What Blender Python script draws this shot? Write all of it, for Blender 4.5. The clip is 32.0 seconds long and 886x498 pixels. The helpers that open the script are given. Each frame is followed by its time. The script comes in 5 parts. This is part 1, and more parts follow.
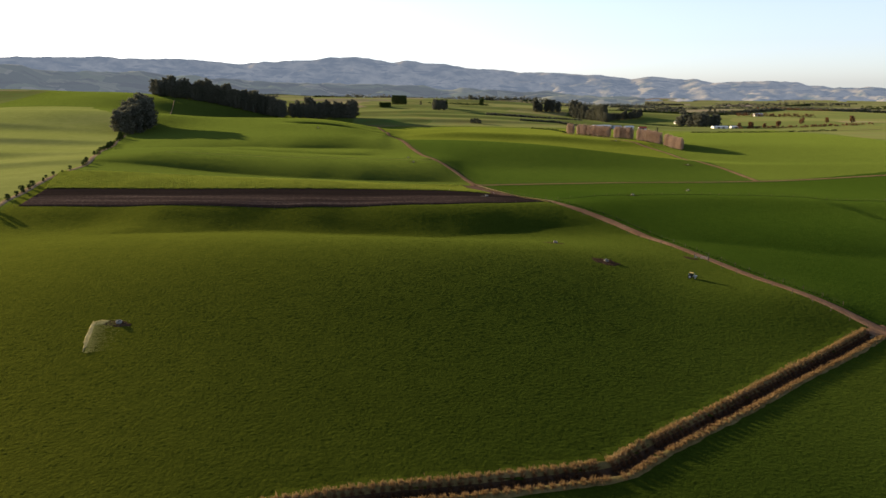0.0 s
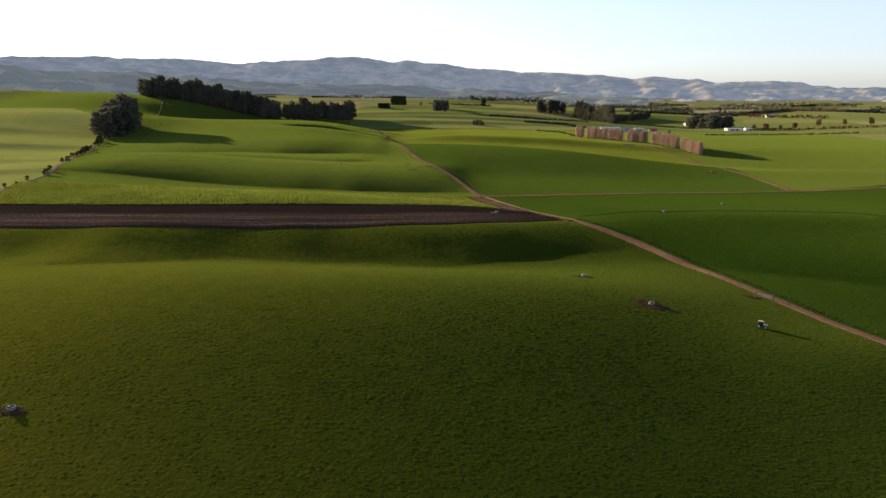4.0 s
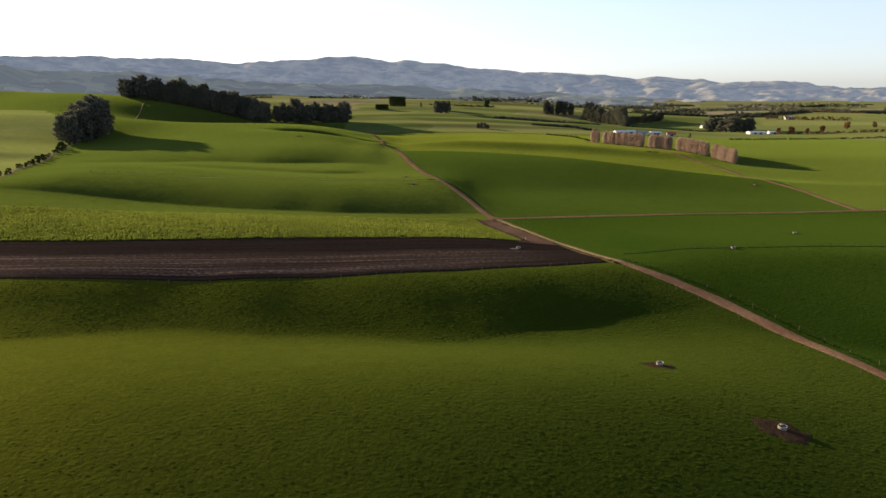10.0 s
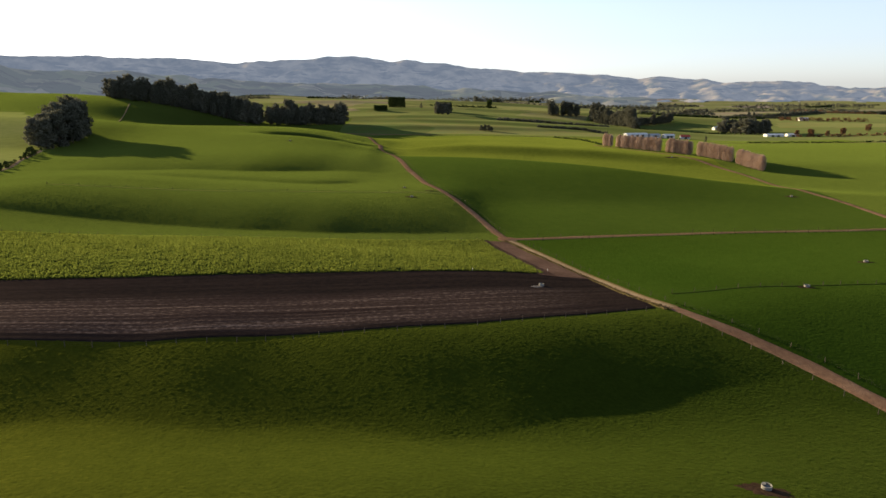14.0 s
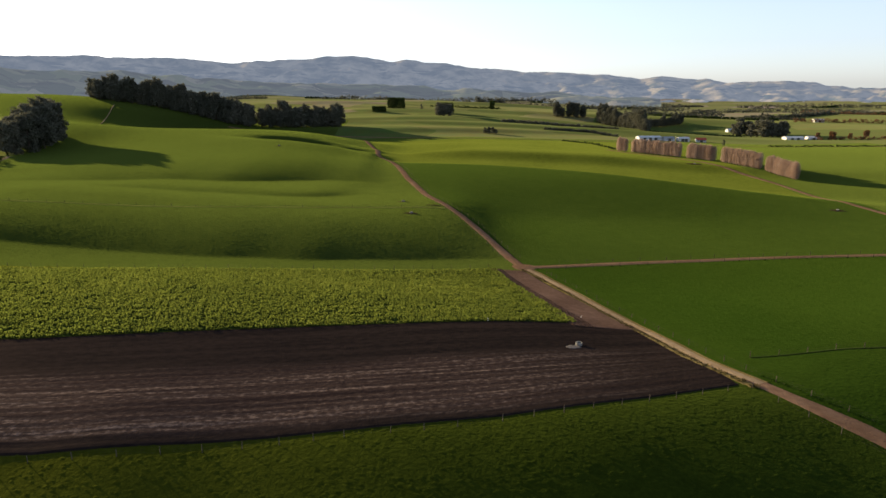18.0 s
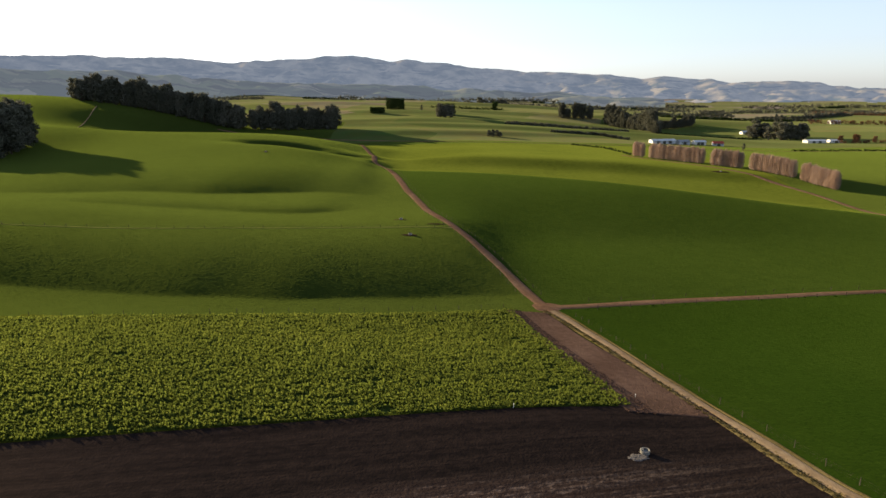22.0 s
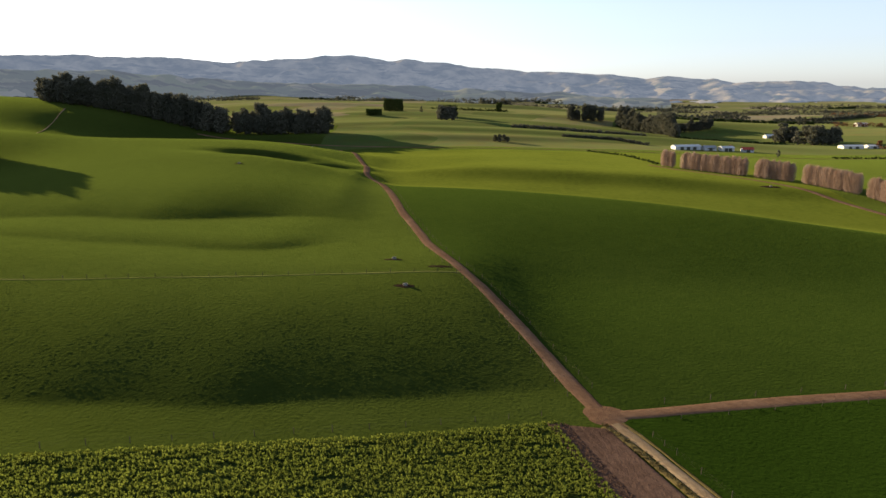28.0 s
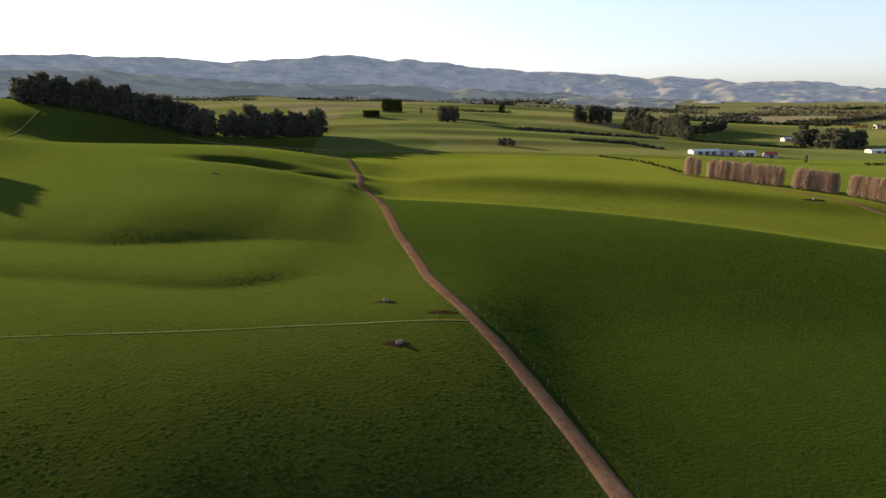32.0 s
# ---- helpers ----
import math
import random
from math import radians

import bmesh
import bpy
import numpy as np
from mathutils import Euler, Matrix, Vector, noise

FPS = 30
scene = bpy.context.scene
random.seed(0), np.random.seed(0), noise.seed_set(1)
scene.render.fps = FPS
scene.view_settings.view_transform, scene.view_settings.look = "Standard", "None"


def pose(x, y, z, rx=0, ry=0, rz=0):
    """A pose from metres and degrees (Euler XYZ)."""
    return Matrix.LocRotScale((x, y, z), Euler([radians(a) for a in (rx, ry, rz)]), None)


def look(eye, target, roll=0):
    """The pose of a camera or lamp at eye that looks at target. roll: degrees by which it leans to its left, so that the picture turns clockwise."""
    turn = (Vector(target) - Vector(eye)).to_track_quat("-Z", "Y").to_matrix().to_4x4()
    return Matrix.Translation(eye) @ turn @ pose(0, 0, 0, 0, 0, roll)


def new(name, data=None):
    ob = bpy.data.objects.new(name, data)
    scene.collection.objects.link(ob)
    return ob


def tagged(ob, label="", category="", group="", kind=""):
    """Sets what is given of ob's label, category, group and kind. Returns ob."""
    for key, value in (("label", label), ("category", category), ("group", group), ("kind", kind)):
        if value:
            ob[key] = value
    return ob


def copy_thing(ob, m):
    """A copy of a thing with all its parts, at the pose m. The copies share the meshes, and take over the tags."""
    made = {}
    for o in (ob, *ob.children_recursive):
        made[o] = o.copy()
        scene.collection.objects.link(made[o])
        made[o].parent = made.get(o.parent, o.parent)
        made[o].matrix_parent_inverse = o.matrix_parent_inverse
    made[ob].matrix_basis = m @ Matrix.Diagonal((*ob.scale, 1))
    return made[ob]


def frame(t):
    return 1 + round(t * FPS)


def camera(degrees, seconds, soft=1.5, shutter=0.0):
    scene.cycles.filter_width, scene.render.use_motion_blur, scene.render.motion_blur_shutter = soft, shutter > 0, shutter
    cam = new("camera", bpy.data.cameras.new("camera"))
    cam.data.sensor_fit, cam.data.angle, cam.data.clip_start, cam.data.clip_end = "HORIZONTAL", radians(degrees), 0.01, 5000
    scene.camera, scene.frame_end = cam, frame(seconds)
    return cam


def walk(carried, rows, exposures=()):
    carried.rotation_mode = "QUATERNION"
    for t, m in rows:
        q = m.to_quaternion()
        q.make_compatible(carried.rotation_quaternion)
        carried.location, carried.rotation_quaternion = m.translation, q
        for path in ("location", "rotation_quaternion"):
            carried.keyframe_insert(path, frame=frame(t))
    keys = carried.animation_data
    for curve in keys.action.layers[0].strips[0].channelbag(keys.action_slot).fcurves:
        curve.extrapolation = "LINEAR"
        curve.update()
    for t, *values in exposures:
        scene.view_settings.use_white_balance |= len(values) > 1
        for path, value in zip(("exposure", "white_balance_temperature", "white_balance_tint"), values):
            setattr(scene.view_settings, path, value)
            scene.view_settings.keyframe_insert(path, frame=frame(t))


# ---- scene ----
cam = camera(68.0, 32.0)
# a steady level flight, 10 m/s, with a slight sideways sway, the gimbal held at one angle
SPEED, DRIFT, EYE_Z, TILT = 9.9934, -0.3644, 55.0, 75.773
SWAY = ((0, 0.0), (4, 0.0), (8, 0.0), (12, 0.0), (16, -0.25), (20, -0.45), (24, -0.2), (28, 0.25), (32, 0.8))
walk(cam, [(t, pose(DRIFT * t + dx, SPEED * t, EYE_Z, TILT, 0, 0)) for t, dx in SWAY],
     [(0, 1.63, 6500, 10), (32, 1.60, 6500, 10)])

# ---- world, sun, exposure ----
SUN_EL, SUN_AZ = radians(11.6), radians(-52.0)     # azimuth from +y, clockwise
world = bpy.data.worlds.new("sky")
scene.world = world
world.use_nodes = True
wn = world.node_tree
wn.nodes.clear()
w_out = wn.nodes.new("ShaderNodeOutputWorld")
w_bg = wn.nodes.new("ShaderNodeBackground")
w_sky = wn.nodes.new("ShaderNodeTexSky")
w_sky.sky_type = "NISHITA"
w_sky.sun_disc = False
w_sky.sun_elevation, w_sky.sun_rotation = SUN_EL, SUN_AZ
w_sky.air_density, w_sky.dust_density, w_sky.ozone_density = 0.8, 0.5, 2.5
w_bg.inputs["Strength"].default_value = 0.12
w_gam = wn.nodes.new("ShaderNodeGamma")            # thin high haze evens the sky out
w_gam.inputs["Gamma"].default_value = 0.72
wn.links.new(w_sky.outputs[0], w_gam.inputs[0])
w_sat = wn.nodes.new("ShaderNodeHueSaturation")
w_sat.inputs["Saturation"].default_value = 0.62
wn.links.new(w_gam.outputs[0], w_sat.inputs["Color"])
w_tint = wn.nodes.new("ShaderNodeMix")
w_tint.data_type, w_tint.blend_type = "RGBA", "MULTIPLY"
w_tint.inputs[0].default_value, w_tint.inputs[7].default_value = 1.0, (0.97, 0.99, 1.08, 1)
wn.links.new(w_sat.outputs[0], w_tint.inputs[6])
wn.links.new(w_tint.outputs[2], w_bg.inputs[0])
wn.links.new(w_bg.outputs[0], w_out.inputs[0])

sun_data = bpy.data.lights.new("sun", "SUN")
sun_data.energy, sun_data.angle, sun_data.color = 5.0, radians(0.6), (1.0, 0.81, 0.50)
sun = new("sun", sun_data)
sun_dir = Vector((math.sin(SUN_AZ) * math.cos(SUN_EL), math.cos(SUN_AZ) * math.cos(SUN_EL), math.sin(SUN_EL)))
sun.matrix_world = look((0, 0, 300), Vector((0, 0, 300)) - sun_dir)

# ---- helpers of this scene ----
rng = np.random.default_rng(7)


def part(name, data, parent=None, label=""):
    """Links a mesh (or a bmesh) as one object under a thing."""
    if isinstance(data, tuple):
        bm, mat = data
        me = bpy.data.meshes.new(name)
        bm.to_mesh(me)
        bm.free()
        me.materials.append(mat)
        data = me
    ob = new(name, data)
    ob.parent = parent
    if label:
        ob["label"] = label
    return ob


def mesh_of(name, verts, faces, mats, index=None, smooth=False):
    me = bpy.data.meshes.new(name)
    me.from_pydata([tuple(map(float, v)) for v in verts], [], [tuple(map(int, f)) for f in faces])
    for m in (mats if isinstance(mats, (list, tuple)) else [mats]):
        me.materials.append(m)
    if index is not None:
        me.polygons.foreach_set("material_index", np.asarray(index, dtype=np.int32))
    if smooth:
        me.polygons.foreach_set("use_smooth", np.ones(len(me.polygons), dtype=bool))
    me.update()
    return me


def fast_quads(name, v, mat):
    """A mesh of loose quads: v has four corners a quad."""
    n = len(v) // 4
    me = bpy.data.meshes.new(name)
    me.vertices.add(len(v))
    me.vertices.foreach_set("co", np.asarray(v, dtype=np.float32).ravel())
    me.loops.add(n * 4)
    me.loops.foreach_set("vertex_index", np.arange(n * 4, dtype=np.int32))
    me.polygons.add(n)
    me.polygons.foreach_set("loop_start", np.arange(0, n * 4, 4, dtype=np.int32))
    me.materials.append(mat)
    me.update(calc_edges=True)
    return me


def box(bm, x0, x1, y0, y1, z0, z1, m=None):
    r = bmesh.ops.create_cube(bm, size=1.0)
    for v in r["verts"]:
        v.co = Vector((x0 + (v.co.x + .5) * (x1 - x0), y0 + (v.co.y + .5) * (y1 - y0), z0 + (v.co.z + .5) * (z1 - z0)))
        if m is not None:
            v.co = m @ v.co
    return r["verts"]


def tube(bm, a, b, r0, r1, n=6):
    a, b = Vector(a), Vector(b)
    q = (b - a).to_track_quat("Z", "Y")
    rings = []
    for p, r in ((a, r0), (b, r1)):
        rings.append([bm.verts.new(p + q @ Vector((math.cos(2 * math.pi * k / n) * r, math.sin(2 * math.pi * k / n) * r, 0))) for k in range(n)])
    for k in range(n):
        bm.faces.new((rings[0][k], rings[0][(k + 1) % n], rings[1][(k + 1) % n], rings[1][k]))
    bm.faces.new(rings[1])
    bm.faces.new(rings[0][::-1])


# ---- materials ----
def material(name, stops, scales=(0.02, 0.35, 4.0), rough=0.9, bump=0.0, bump_scale=3.0, spec=0.0, stretch=(1, 1, 1), weights=(0.45, 0.35, 0.2), random_shade=0.0, metal=0.0, translucent=0.0, dist=0.3, sheen=0.0, sheen_tint=(0.66, 0.82, 0.14), gloss=None):
    """Colour ramp over a blend of three noises at real-world size."""
    mat = bpy.data.materials.new(name)
    mat.use_nodes = True
    nt = mat.node_tree
    nodes, links = nt.nodes, nt.links
    bsdf = nodes["Principled BSDF"]
    bsdf.inputs["Roughness"].default_value = rough
    bsdf.inputs["Metallic"].default_value = metal
    bsdf.inputs["Specular IOR Level"].default_value = spec
    bsdf.inputs["Sheen Weight"].default_value = sheen
    bsdf.inputs["Sheen Roughness"].default_value = 0.45
    bsdf.inputs["Sheen Tint"].default_value = (*sheen_tint, 1)
    geo = nodes.new("ShaderNodeNewGeometry")
    mp = nodes.new("ShaderNodeMapping")
    mp.inputs["Scale"].default_value = stretch
    links.new(geo.outputs["Position"], mp.inputs["Vector"])
    total = None
    for s, w in zip(scales, weights):
        n = nodes.new("ShaderNodeTexNoise")
        n.inputs["Scale"].default_value = s
        n.inputs["Detail"].default_value = 4.0
        n.inputs["Roughness"].default_value = 0.6
        links.new(mp.outputs[0], n.inputs["Vector"])
        mul = nodes.new("ShaderNodeMath")
        mul.operation = "MULTIPLY"
        mul.inputs[1].default_value = w
        links.new(n.outputs["Fac"], mul.inputs[0])
        if total is None:
            total = mul
        else:
            add = nodes.new("ShaderNodeMath")
            add.operation = "ADD"
            links.new(total.outputs[0], add.inputs[0])
            links.new(mul.outputs[0], add.inputs[1])
            total = add
    if random_shade:
        oi = nodes.new("ShaderNodeObjectInfo")
        isl = nodes.new("ShaderNodeNewGeometry")
        ra = nodes.new("ShaderNodeMath")
        ra.operation = "ADD"
        links.new(oi.outputs["Random"], ra.inputs[0])
        links.new(isl.outputs["Random Per Island"], ra.inputs[1])
        rm = nodes.new("ShaderNodeMath")
        rm.operation = "MULTIPLY_ADD"
        rm.inputs[1].default_value, rm.inputs[2].default_value = random_shade, -random_shade
        links.new(ra.outputs[0], rm.inputs[0])
        add = nodes.new("ShaderNodeMath")
        add.operation = "ADD"
        links.new(total.outputs[0], add.inputs[0])
        links.new(rm.outputs[0], add.inputs[1])
        total = add
    ramp = nodes.new("ShaderNodeValToRGB")
    el = ramp.color_ramp.elements
    while len(el) < len(stops):
        el.new(0.5)
    for e, (p, c) in zip(el, stops):
        e.position, e.color = p, (*c, 1)
    links.new(total.outputs[0], ramp.inputs[0])
    links.new(ramp.outputs[0], bsdf.inputs["Base Color"])
    if bump:
        bn = nodes.new("ShaderNodeTexNoise")
        bn.inputs["Scale"].default_value = bump_scale
        bn.inputs["Detail"].default_value = 5.0
        bn.inputs["Roughness"].default_value = 0.62
        links.new(mp.outputs[0], bn.inputs["Vector"])
        b = nodes.new("ShaderNodeBump")
        b.inputs["Strength"].default_value = bump
        b.inputs["Distance"].default_value = dist
        links.new(bn.outputs["Fac"], b.inputs["Height"])
        links.new(b.outputs[0], bsdf.inputs["Normal"])
    if gloss:
        gl, ad = nodes.new("ShaderNodeBsdfGlossy"), nodes.new("ShaderNodeAddShader")
        gl.inputs["Color"].default_value, gl.inputs["Roughness"].default_value = (*gloss, 1), 0.55
        links.new(bsdf.outputs[0], ad.inputs[0])
        links.new(gl.outputs[0], ad.inputs[1])
        links.new(ad.outputs[0], nodes["Material Output"].inputs["Surface"])
    if translucent:
        tr = nodes.new("ShaderNodeBsdfTranslucent")
        links.new(ramp.outputs[0], tr.inputs["Color"])
        mx = nodes.new("ShaderNodeMixShader")
        mx.inputs[0].default_value = translucent
        links.new(bsdf.outputs[0], mx.inputs[1])
        links.new(tr.outputs[0], mx.inputs[2])
        links.new(mx.outputs[0], nodes["Material Output"].inputs["Surface"])
    return mat


BLADE = dict(gloss=(0.0040, 0.0036, 0.0004), sheen=0.048)     # broad gloss of blades lit from behind
LUSH = dict(gloss=(0.0014, 0.0026, 0.0004), sheen=0.032, sheen_tint=(0.54, 0.84, 0.12))
GRASS = material("pasture_grass", [(0.30, (0.0153, 0.0189, 0.0019)), (0.50, (0.0298, 0.0330, 0.0033)), (0.70, (0.0564, 0.0543, 0.0055))], scales=(0.02, 0.30, 1.5), weights=(0.26, 0.26, 0.48), bump=1.0, bump_scale=1.3, dist=0.20, **BLADE)
GRASS_BRIGHT = material("deep_green_grass", [(0.30, (0.0035, 0.0103, 0.0011)), (0.50, (0.0066, 0.0165, 0.0018)), (0.70, (0.0125, 0.0258, 0.0030))], scales=(0.02, 0.30, 1.5), weights=(0.26, 0.26, 0.48), bump=1.0, bump_scale=1.3, dist=0.17, **LUSH)
DOWNS = material("downs_grass", [(0.30, (0.0078, 0.0134, 0.0027)), (0.50, (0.0137, 0.0213, 0.0045)), (0.70, (0.0233, 0.0326, 0.0072))], scales=(0.012, 0.2, 1.3), weights=(0.34, 0.28, 0.38), bump=1.0, bump_scale=1.2, dist=0.20, gloss=(0.0034, 0.0038, 0.0004), sheen=0.074, sheen_tint=(0.63, 0.83, 0.14))
# deeper turf of the right hill, partly darkened for its shaded slope
GRASS_HILL = material("hill_paddock_grass", [(0.30, (0.0060, 0.0114, 0.0023)), (0.50, (0.0112, 0.0191, 0.0035)), (0.70, (0.0211, 0.0298, 0.0055))], scales=(0.012, 0.2, 1.3), weights=(0.42, 0.26, 0.32), bump=1.0, bump_scale=1.2, dist=0.20, gloss=LUSH["gloss"], sheen=0.042, sheen_tint=LUSH["sheen_tint"])
# lighter pasture past the hedge, with sunward glare mixed into its beige
GRASS_GLARE = material("pale_glare_grass", [(0.30, (0.0690, 0.0736, 0.0253)), (0.50, (0.1012, 0.1035, 0.0379)), (0.70, (0.1495, 0.1403, 0.0575))], scales=(0.012, 0.15, 1.4), bump=0.6, bump_scale=1.0, dist=0.10, **BLADE)
GRASS_YELLOW = material("yellowed_grass", [(0.34, (0.0250, 0.0330, 0.0042)), (0.50, (0.0524, 0.0621, 0.0068)), (0.70, (0.0737, 0.0811, 0.0106))], bump=0.7, bump_scale=1.0, dist=0.12, **BLADE)

DIRT = material("farm_track_dirt", [(0.30, (0.072, 0.040, 0.024)), (0.50, (0.122, 0.071, 0.044)), (0.72, (0.185, 0.118, 0.078))], scales=(0.08, 0.7, 6), bump=0.5, bump_scale=4)
DUST = material("pale_track_dust", [(0.30, (0.105, 0.068, 0.038)), (0.50, (0.175, 0.124, 0.076)), (0.72, (0.25, 0.19, 0.125))], scales=(0.08, 0.7, 6), bump=0.4, bump_scale=4)
HEADSOIL = material("headland_soil", [(0.30, (0.042, 0.025, 0.018)), (0.50, (0.080, 0.049, 0.036)), (0.72, (0.125, 0.080, 0.060))], scales=(0.08, 0.8, 5), bump=0.8, bump_scale=2.5)
VERGE = material("dry_verge_grass", [(0.30, (0.0516, 0.0396, 0.0138)), (0.50, (0.0946, 0.0722, 0.0292)), (0.72, (0.1548, 0.1204, 0.0568))], scales=(0.1, 0.9, 6), bump=0.7, bump_scale=3)

SPARSE = material("ungrazed_fence_grass", [(0.30, (0.12, 0.115, 0.03)), (0.72, (0.24, 0.21, 0.07))], scales=(0.1, 0.9, 6), **BLADE)


def soil_material():
    """Worked soil: dry pale furrow lines along the strip, dark fresh tilth beside the crop."""
    mat = bpy.data.materials.new("ploughed_soil")
    mat.use_nodes = True
    nt = mat.node_tree
    N, L = nt.nodes.new, nt.links.new
    bsdf = nt.nodes["Principled BSDF"]
    bsdf.inputs["Roughness"].default_value, bsdf.inputs["Specular IOR Level"].default_value = 1.0, 0.0
    along, across, comb = N("ShaderNodeAttribute"), N("ShaderNodeAttribute"), N("ShaderNodeCombineXYZ")
    along.attribute_name, across.attribute_name = "along", "across"
    L(along.outputs["Fac"], comb.inputs[0])
    L(across.outputs["Fac"], comb.inputs[1])

    def streak(sx, sy, detail):
        mp, n = N("ShaderNodeMapping"), N("ShaderNodeTexNoise")
        mp.inputs["Scale"].default_value = (sx, sy, 1)
        n.inputs["Scale"].default_value, n.inputs["Detail"].default_value, n.inputs["Roughness"].default_value = 1.0, detail, 0.6
        L(comb.outputs[0], mp.inputs[0])
        L(mp.outputs[0], n.inputs["Vector"])
        return n.outputs["Fac"]

    def op(kind, a, b, c=0.0):
        m = N("ShaderNodeMath")
        m.operation = kind
        for k, v in enumerate((a, b, c)):
            if isinstance(v, (int, float)):
                m.inputs[k].default_value = v
            else:
                L(v, m.inputs[k])
        return m.outputs[0]

    def ramp(fac, stops):
        r = N("ShaderNodeValToRGB")
        el = r.color_ramp.elements
        while len(el) < len(stops):
            el.new(0.5)
        for e, (p, c) in zip(el, stops):
            e.position, e.color = p, (*c, 1)
        L(fac, r.inputs[0])
        return r.outputs[0]
    lines = op("ADD", op("MULTIPLY", streak(0.012, 30, 3), 0.55), op("MULTIPLY", streak(0.9, 60, 4), 0.45))
    pale = ramp(lines, [(0.40, (0.014, 0.009, 0.008)), (0.53, (0.034, 0.023, 0.019)), (0.62, (0.115, 0.083, 0.068))])
    dark = ramp(op("ADD", op("MULTIPLY", streak(0.02, 14, 3), 0.5), op("MULTIPLY", streak(0.6, 40, 4), 0.5)), [(0.40, (0.006, 0.0045, 0.004)), (0.60, (0.016, 0.011, 0.009))])
    band = ramp(op("ADD", across.outputs["Fac"], op("MULTIPLY_ADD", streak(0.03, 3, 3), 0.14, -0.07)), [(0.03, (0, 0, 0)), (0.09, (1, 1, 1)), (0.48, (1, 1, 1)), (0.60, (0, 0, 0))])
    mix = N("ShaderNodeMix")
    mix.data_type = "RGBA"
    turn_in = ramp(op("MULTIPLY", along.outputs["Fac"], 1 / 210), [(0.80, (1, 1, 1)), (0.95, (0.12, 0.12, 0.12))])     # smoother where the plough turned
    L(op("MULTIPLY", band, turn_in), mix.inputs[0])
    L(dark, mix.inputs[6])
    L(pale, mix.inputs[7])
    L(mix.outputs[2], bsdf.inputs["Base Color"])
    geo, n, b = N("ShaderNodeNewGeometry"), N("ShaderNodeTexNoise"), N("ShaderNodeBump")
    n.inputs["Scale"].default_value, n.inputs["Detail"].default_value = 2.6, 4
    b.inputs["Strength"].default_value, b.inputs["Distance"].default_value = 0.8, 0.2
    L(geo.outputs["Position"], n.inputs["Vector"])
    L(n.outputs["Fac"], b.inputs["Height"])
    L(b.outputs[0], bsdf.inputs["Normal"])
    gl, ad = N("ShaderNodeBsdfGlossy"), N("ShaderNodeAddShader")          # weak gloss in place of glare over soil seen towards the sun
    gl.inputs["Color"].default_value, gl.inputs["Roughness"].default_value = (0.0055, 0.0042, 0.0040, 1), 0.5
    L(bsdf.outputs[0], ad.inputs[0])
    L(gl.outputs[0], ad.inputs[1])
    L(ad.outputs[0], nt.nodes["Material Output"].inputs["Surface"])
    return mat


SOIL = soil_material()
MUD = material("trampled_mud", [(0.3, (0.016, 0.010, 0.006)), (0.6, (0.045, 0.028, 0.018))], scales=(0.2, 1.2, 7), bump=0.8, bump_scale=3)
DRYGRASS = material("dry_ditch_grass", [(0.25, (0.12, 0.070, 0.030)), (0.5, (0.22, 0.135, 0.060)), (0.75, (0.35, 0.235, 0.12))], scales=(0.3, 1.5, 8), random_shade=0.12, translucent=0.25)
CROP = material("brassica_leaf", [(0.30, (0.0869, 0.1009, 0.0217)), (0.5, (0.1098, 0.1361, 0.0224)), (0.70, (0.1659, 0.1800, 0.0347))], scales=(0.035, 0.16, 3), weights=(0.42, 0.30, 0.28), random_shade=0.20, translucent=0.56, rough=0.6)
# near-black green: shade beneath the leaves is part of the floor's colour
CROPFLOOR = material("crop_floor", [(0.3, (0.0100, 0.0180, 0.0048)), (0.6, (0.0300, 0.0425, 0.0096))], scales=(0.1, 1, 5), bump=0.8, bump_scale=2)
TUFT = material("grass_tuft", [(0.25, (0.0203, 0.0328, 0.0039)), (0.5, (0.0390, 0.0530, 0.0062)), (0.75, (0.0702, 0.0811, 0.0094))], scales=(0.02, 0.35, 4), random_shade=0.1, translucent=0.5)
# yellowish to deep green across the near paddock: sunward glare painted into its colour
for turf in (GRASS, TUFT):
    gn = turf.node_tree
    g_geo, g_sep, g_map, g_mix = gn.nodes.new("ShaderNodeNewGeometry"), gn.nodes.new("ShaderNodeSeparateXYZ"), gn.nodes.new("ShaderNodeMapRange"), gn.nodes.new("ShaderNodeMix")
    g_map.interpolation_type = "SMOOTHSTEP"
    g_map.inputs["From Min"].default_value, g_map.inputs["From Max"].default_value = -110.0, 60.0
    g_mix.data_type, g_mix.blend_type = "RGBA", "MULTIPLY"
    g_mix.inputs[7].default_value = (0.28, 0.52, 0.58, 1)
    gn.links.new(g_geo.outputs["Position"], g_sep.inputs[0])
    gn.links.new(g_sep.outputs["X"], g_map.inputs["Value"])
    gn.links.new(g_map.outputs[0], g_mix.inputs[0])
    g_ramp = [n for n in gn.nodes if n.type == "VALTORGB"][0]
    g_to = [l.to_socket for l in gn.links if l.from_node == g_ramp]
    gn.links.new(g_ramp.outputs[0], g_mix.inputs[6])
    for sock in g_to:
        gn.links.new(g_mix.outputs[2], sock)
# grey lift in the foliage colour stands for haze over distant trees
CONIFER = material("conifer_foliage", [(0.25, (0.0459, 0.0479, 0.0341)), (0.5, (0.0864, 0.0871, 0.0637)), (0.75, (0.1512, 0.1408, 0.1037))], scales=(0.05, 0.4, 2), random_shade=0.12, translucent=0.3, rough=0.8)
